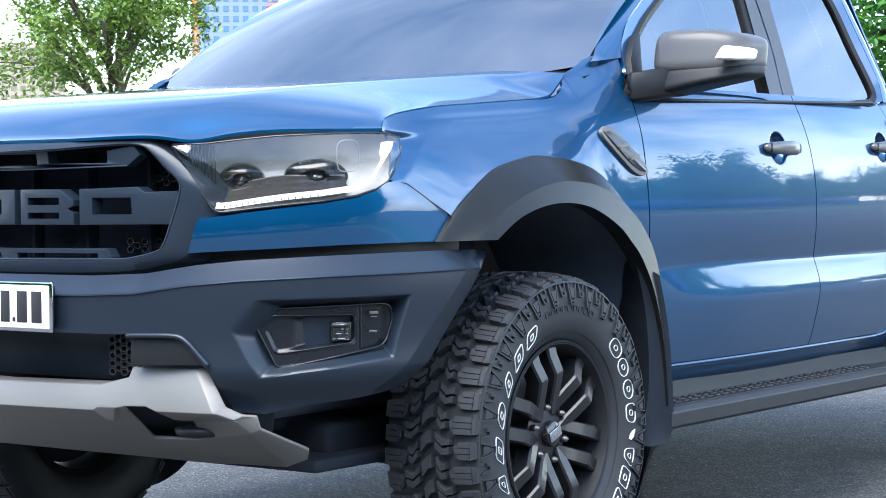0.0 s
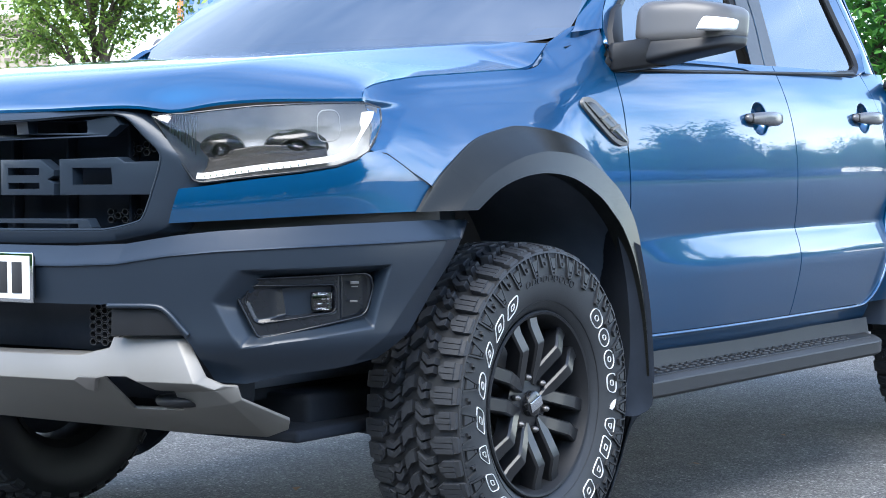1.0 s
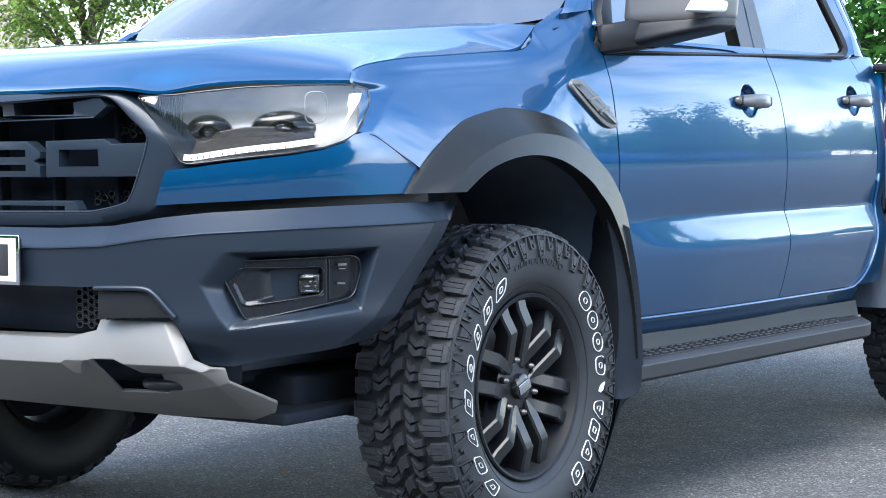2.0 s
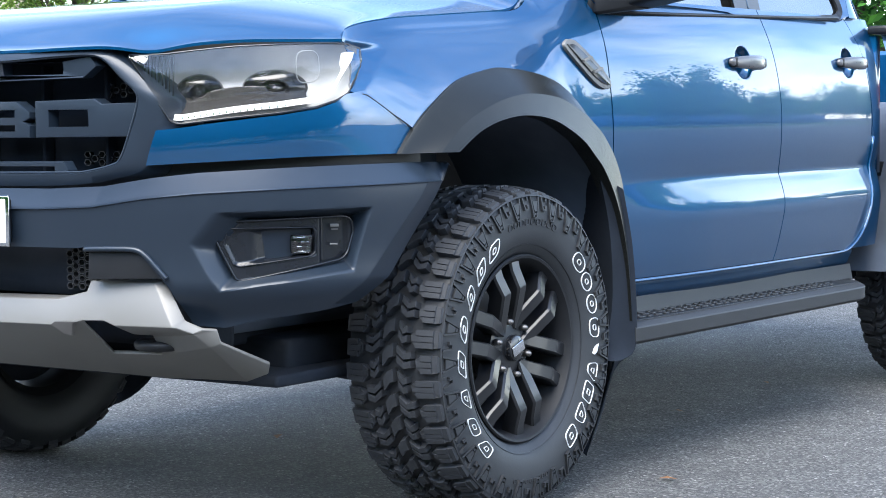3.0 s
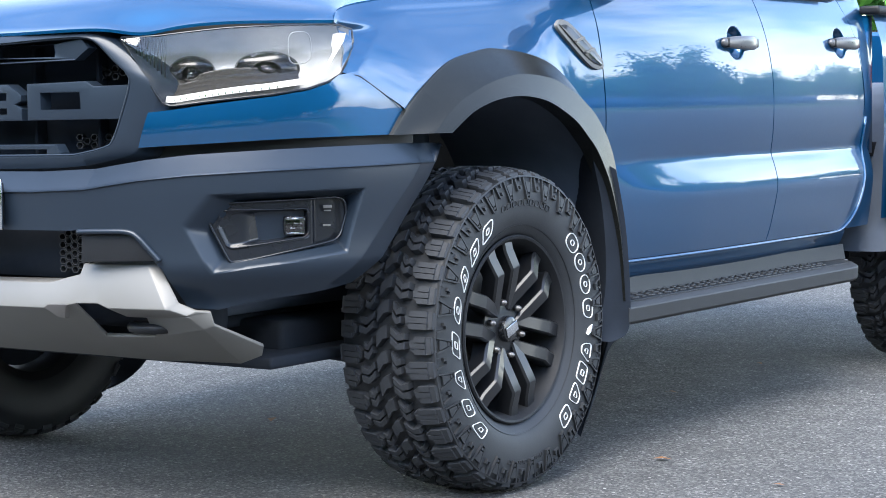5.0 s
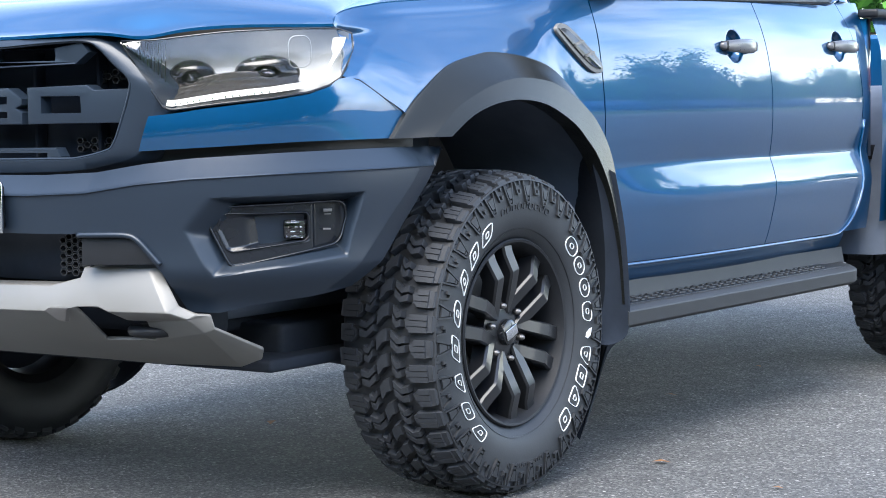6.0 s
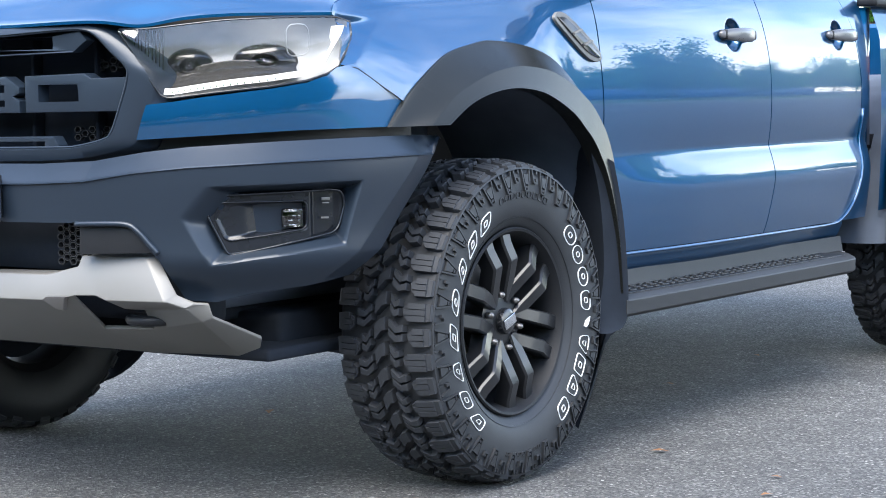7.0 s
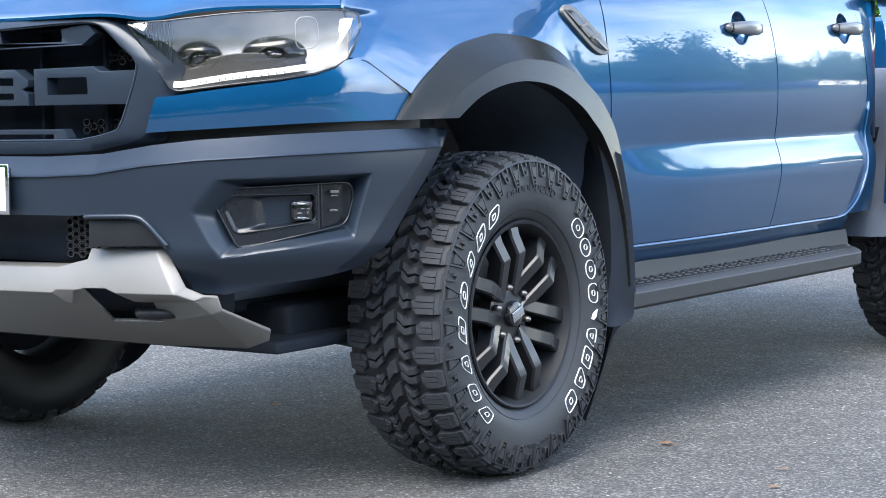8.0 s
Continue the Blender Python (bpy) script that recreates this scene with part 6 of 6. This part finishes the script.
make_tower("glass_tower", "blue glass office tower with pale floor bands", (-458, -411, 0), radians(-48), (26, 24, 90), 30, 9, MULLION, BLUEGLASS)
red_crane = thing("tower_crane", "red lattice crane jib above the towers", "crane", (4.3 - 0.7648 * 560, 3.8 - 0.6442 * 560, 0))
red_crane.rotation_euler = (0, 0, radians(-48))
bm = bmesh.new()
for dy, dz in ((-0.6, 0), (0.6, 0), (0, 1.2)):
    tube(bm, [(-9, dy, 51 + dz), (9, dy, 51.6 + dz)], 0.16, 4)
for k in range(12):
    x = -9 + 1.5 * k
    tube(bm, [(x, -0.6, 51), (x + 0.75, 0, 52.2), (x + 1.5, 0.6, 51)], 0.10, 4)
part("jib", bm, RED, red_crane, flat=True)
part("mast", boxed((0, 0, 25.5), (1.4, 1.4, 51)), RED, red_crane)
crane = thing("tower_crane", "orange lattice tower crane beside the glass tower", "crane", (4.3 - 0.731 * 560, 3.8 - 0.682 * 560, 0))
bm = bmesh.new()
for sx in (-0.5, 0.5):
    for sy in (-0.5, 0.5):
        tube(bm, [(sx, sy, 0), (sx, sy, 70)], 0.14, 4)
for k in range(34):
    z = 2 * k
    for p, q in (((-0.5, -0.5), (0.5, -0.5)), ((0.5, -0.5), (0.5, 0.5)), ((0.5, 0.5), (-0.5, 0.5)), ((-0.5, 0.5), (-0.5, -0.5))):
        tube(bm, [(*p, z), (*q, z + 2)], 0.09, 4)
part("mast", bm, ORANGE, crane, flat=True)
fence = thing("site_hoarding", "blue sheet hoarding beyond the trees", "fence", (-60, 36, 0))
part("panel", boxed((0, 0, 1.0), (70, 0.06, 1.9)), BLUESHEET, fence)
bm = bmesh.new()
for k in range(36):
    box(bm, (-35 + 2 * k, -0.06, 1.0), (0.06, 0.06, 2.0))
part("post", bm, MULLION, fence)
# fallen leaves and grit on the road
for k, (x, y, size) in enumerate(((-0.60, 1.084, 0.030), (-2.557, 0.416, 0.026), (-0.20, 1.60, 0.022), (-1.741, 0.491, 0.03), (-0.42, 1.52, 0.02), (-0.613, -0.313, 0.035))):
    bm = bmesh.new()
    rng = random.Random(k)
    v = [bm.verts.new((a * size, b * size, c * size)) for a, b, c in ((-1, 0, 0.05), (-0.2, 0.4, 0.22), (0.9, 0.1, 0.10), (0.1, -0.4, 0.25))]
    bm.faces.new((v[0], v[1], v[3]))
    bm.faces.new((v[1], v[2], v[3]))
    leaf = part("fallen_leaf", bm, DRY)
    leaf.location = (x, y, 0.003)
    leaf.rotation_euler = (0, 0, rng.uniform(0, 6))
    tagged(leaf, "dry brown leaf lying on the asphalt", "leaf", "fallen leaves")
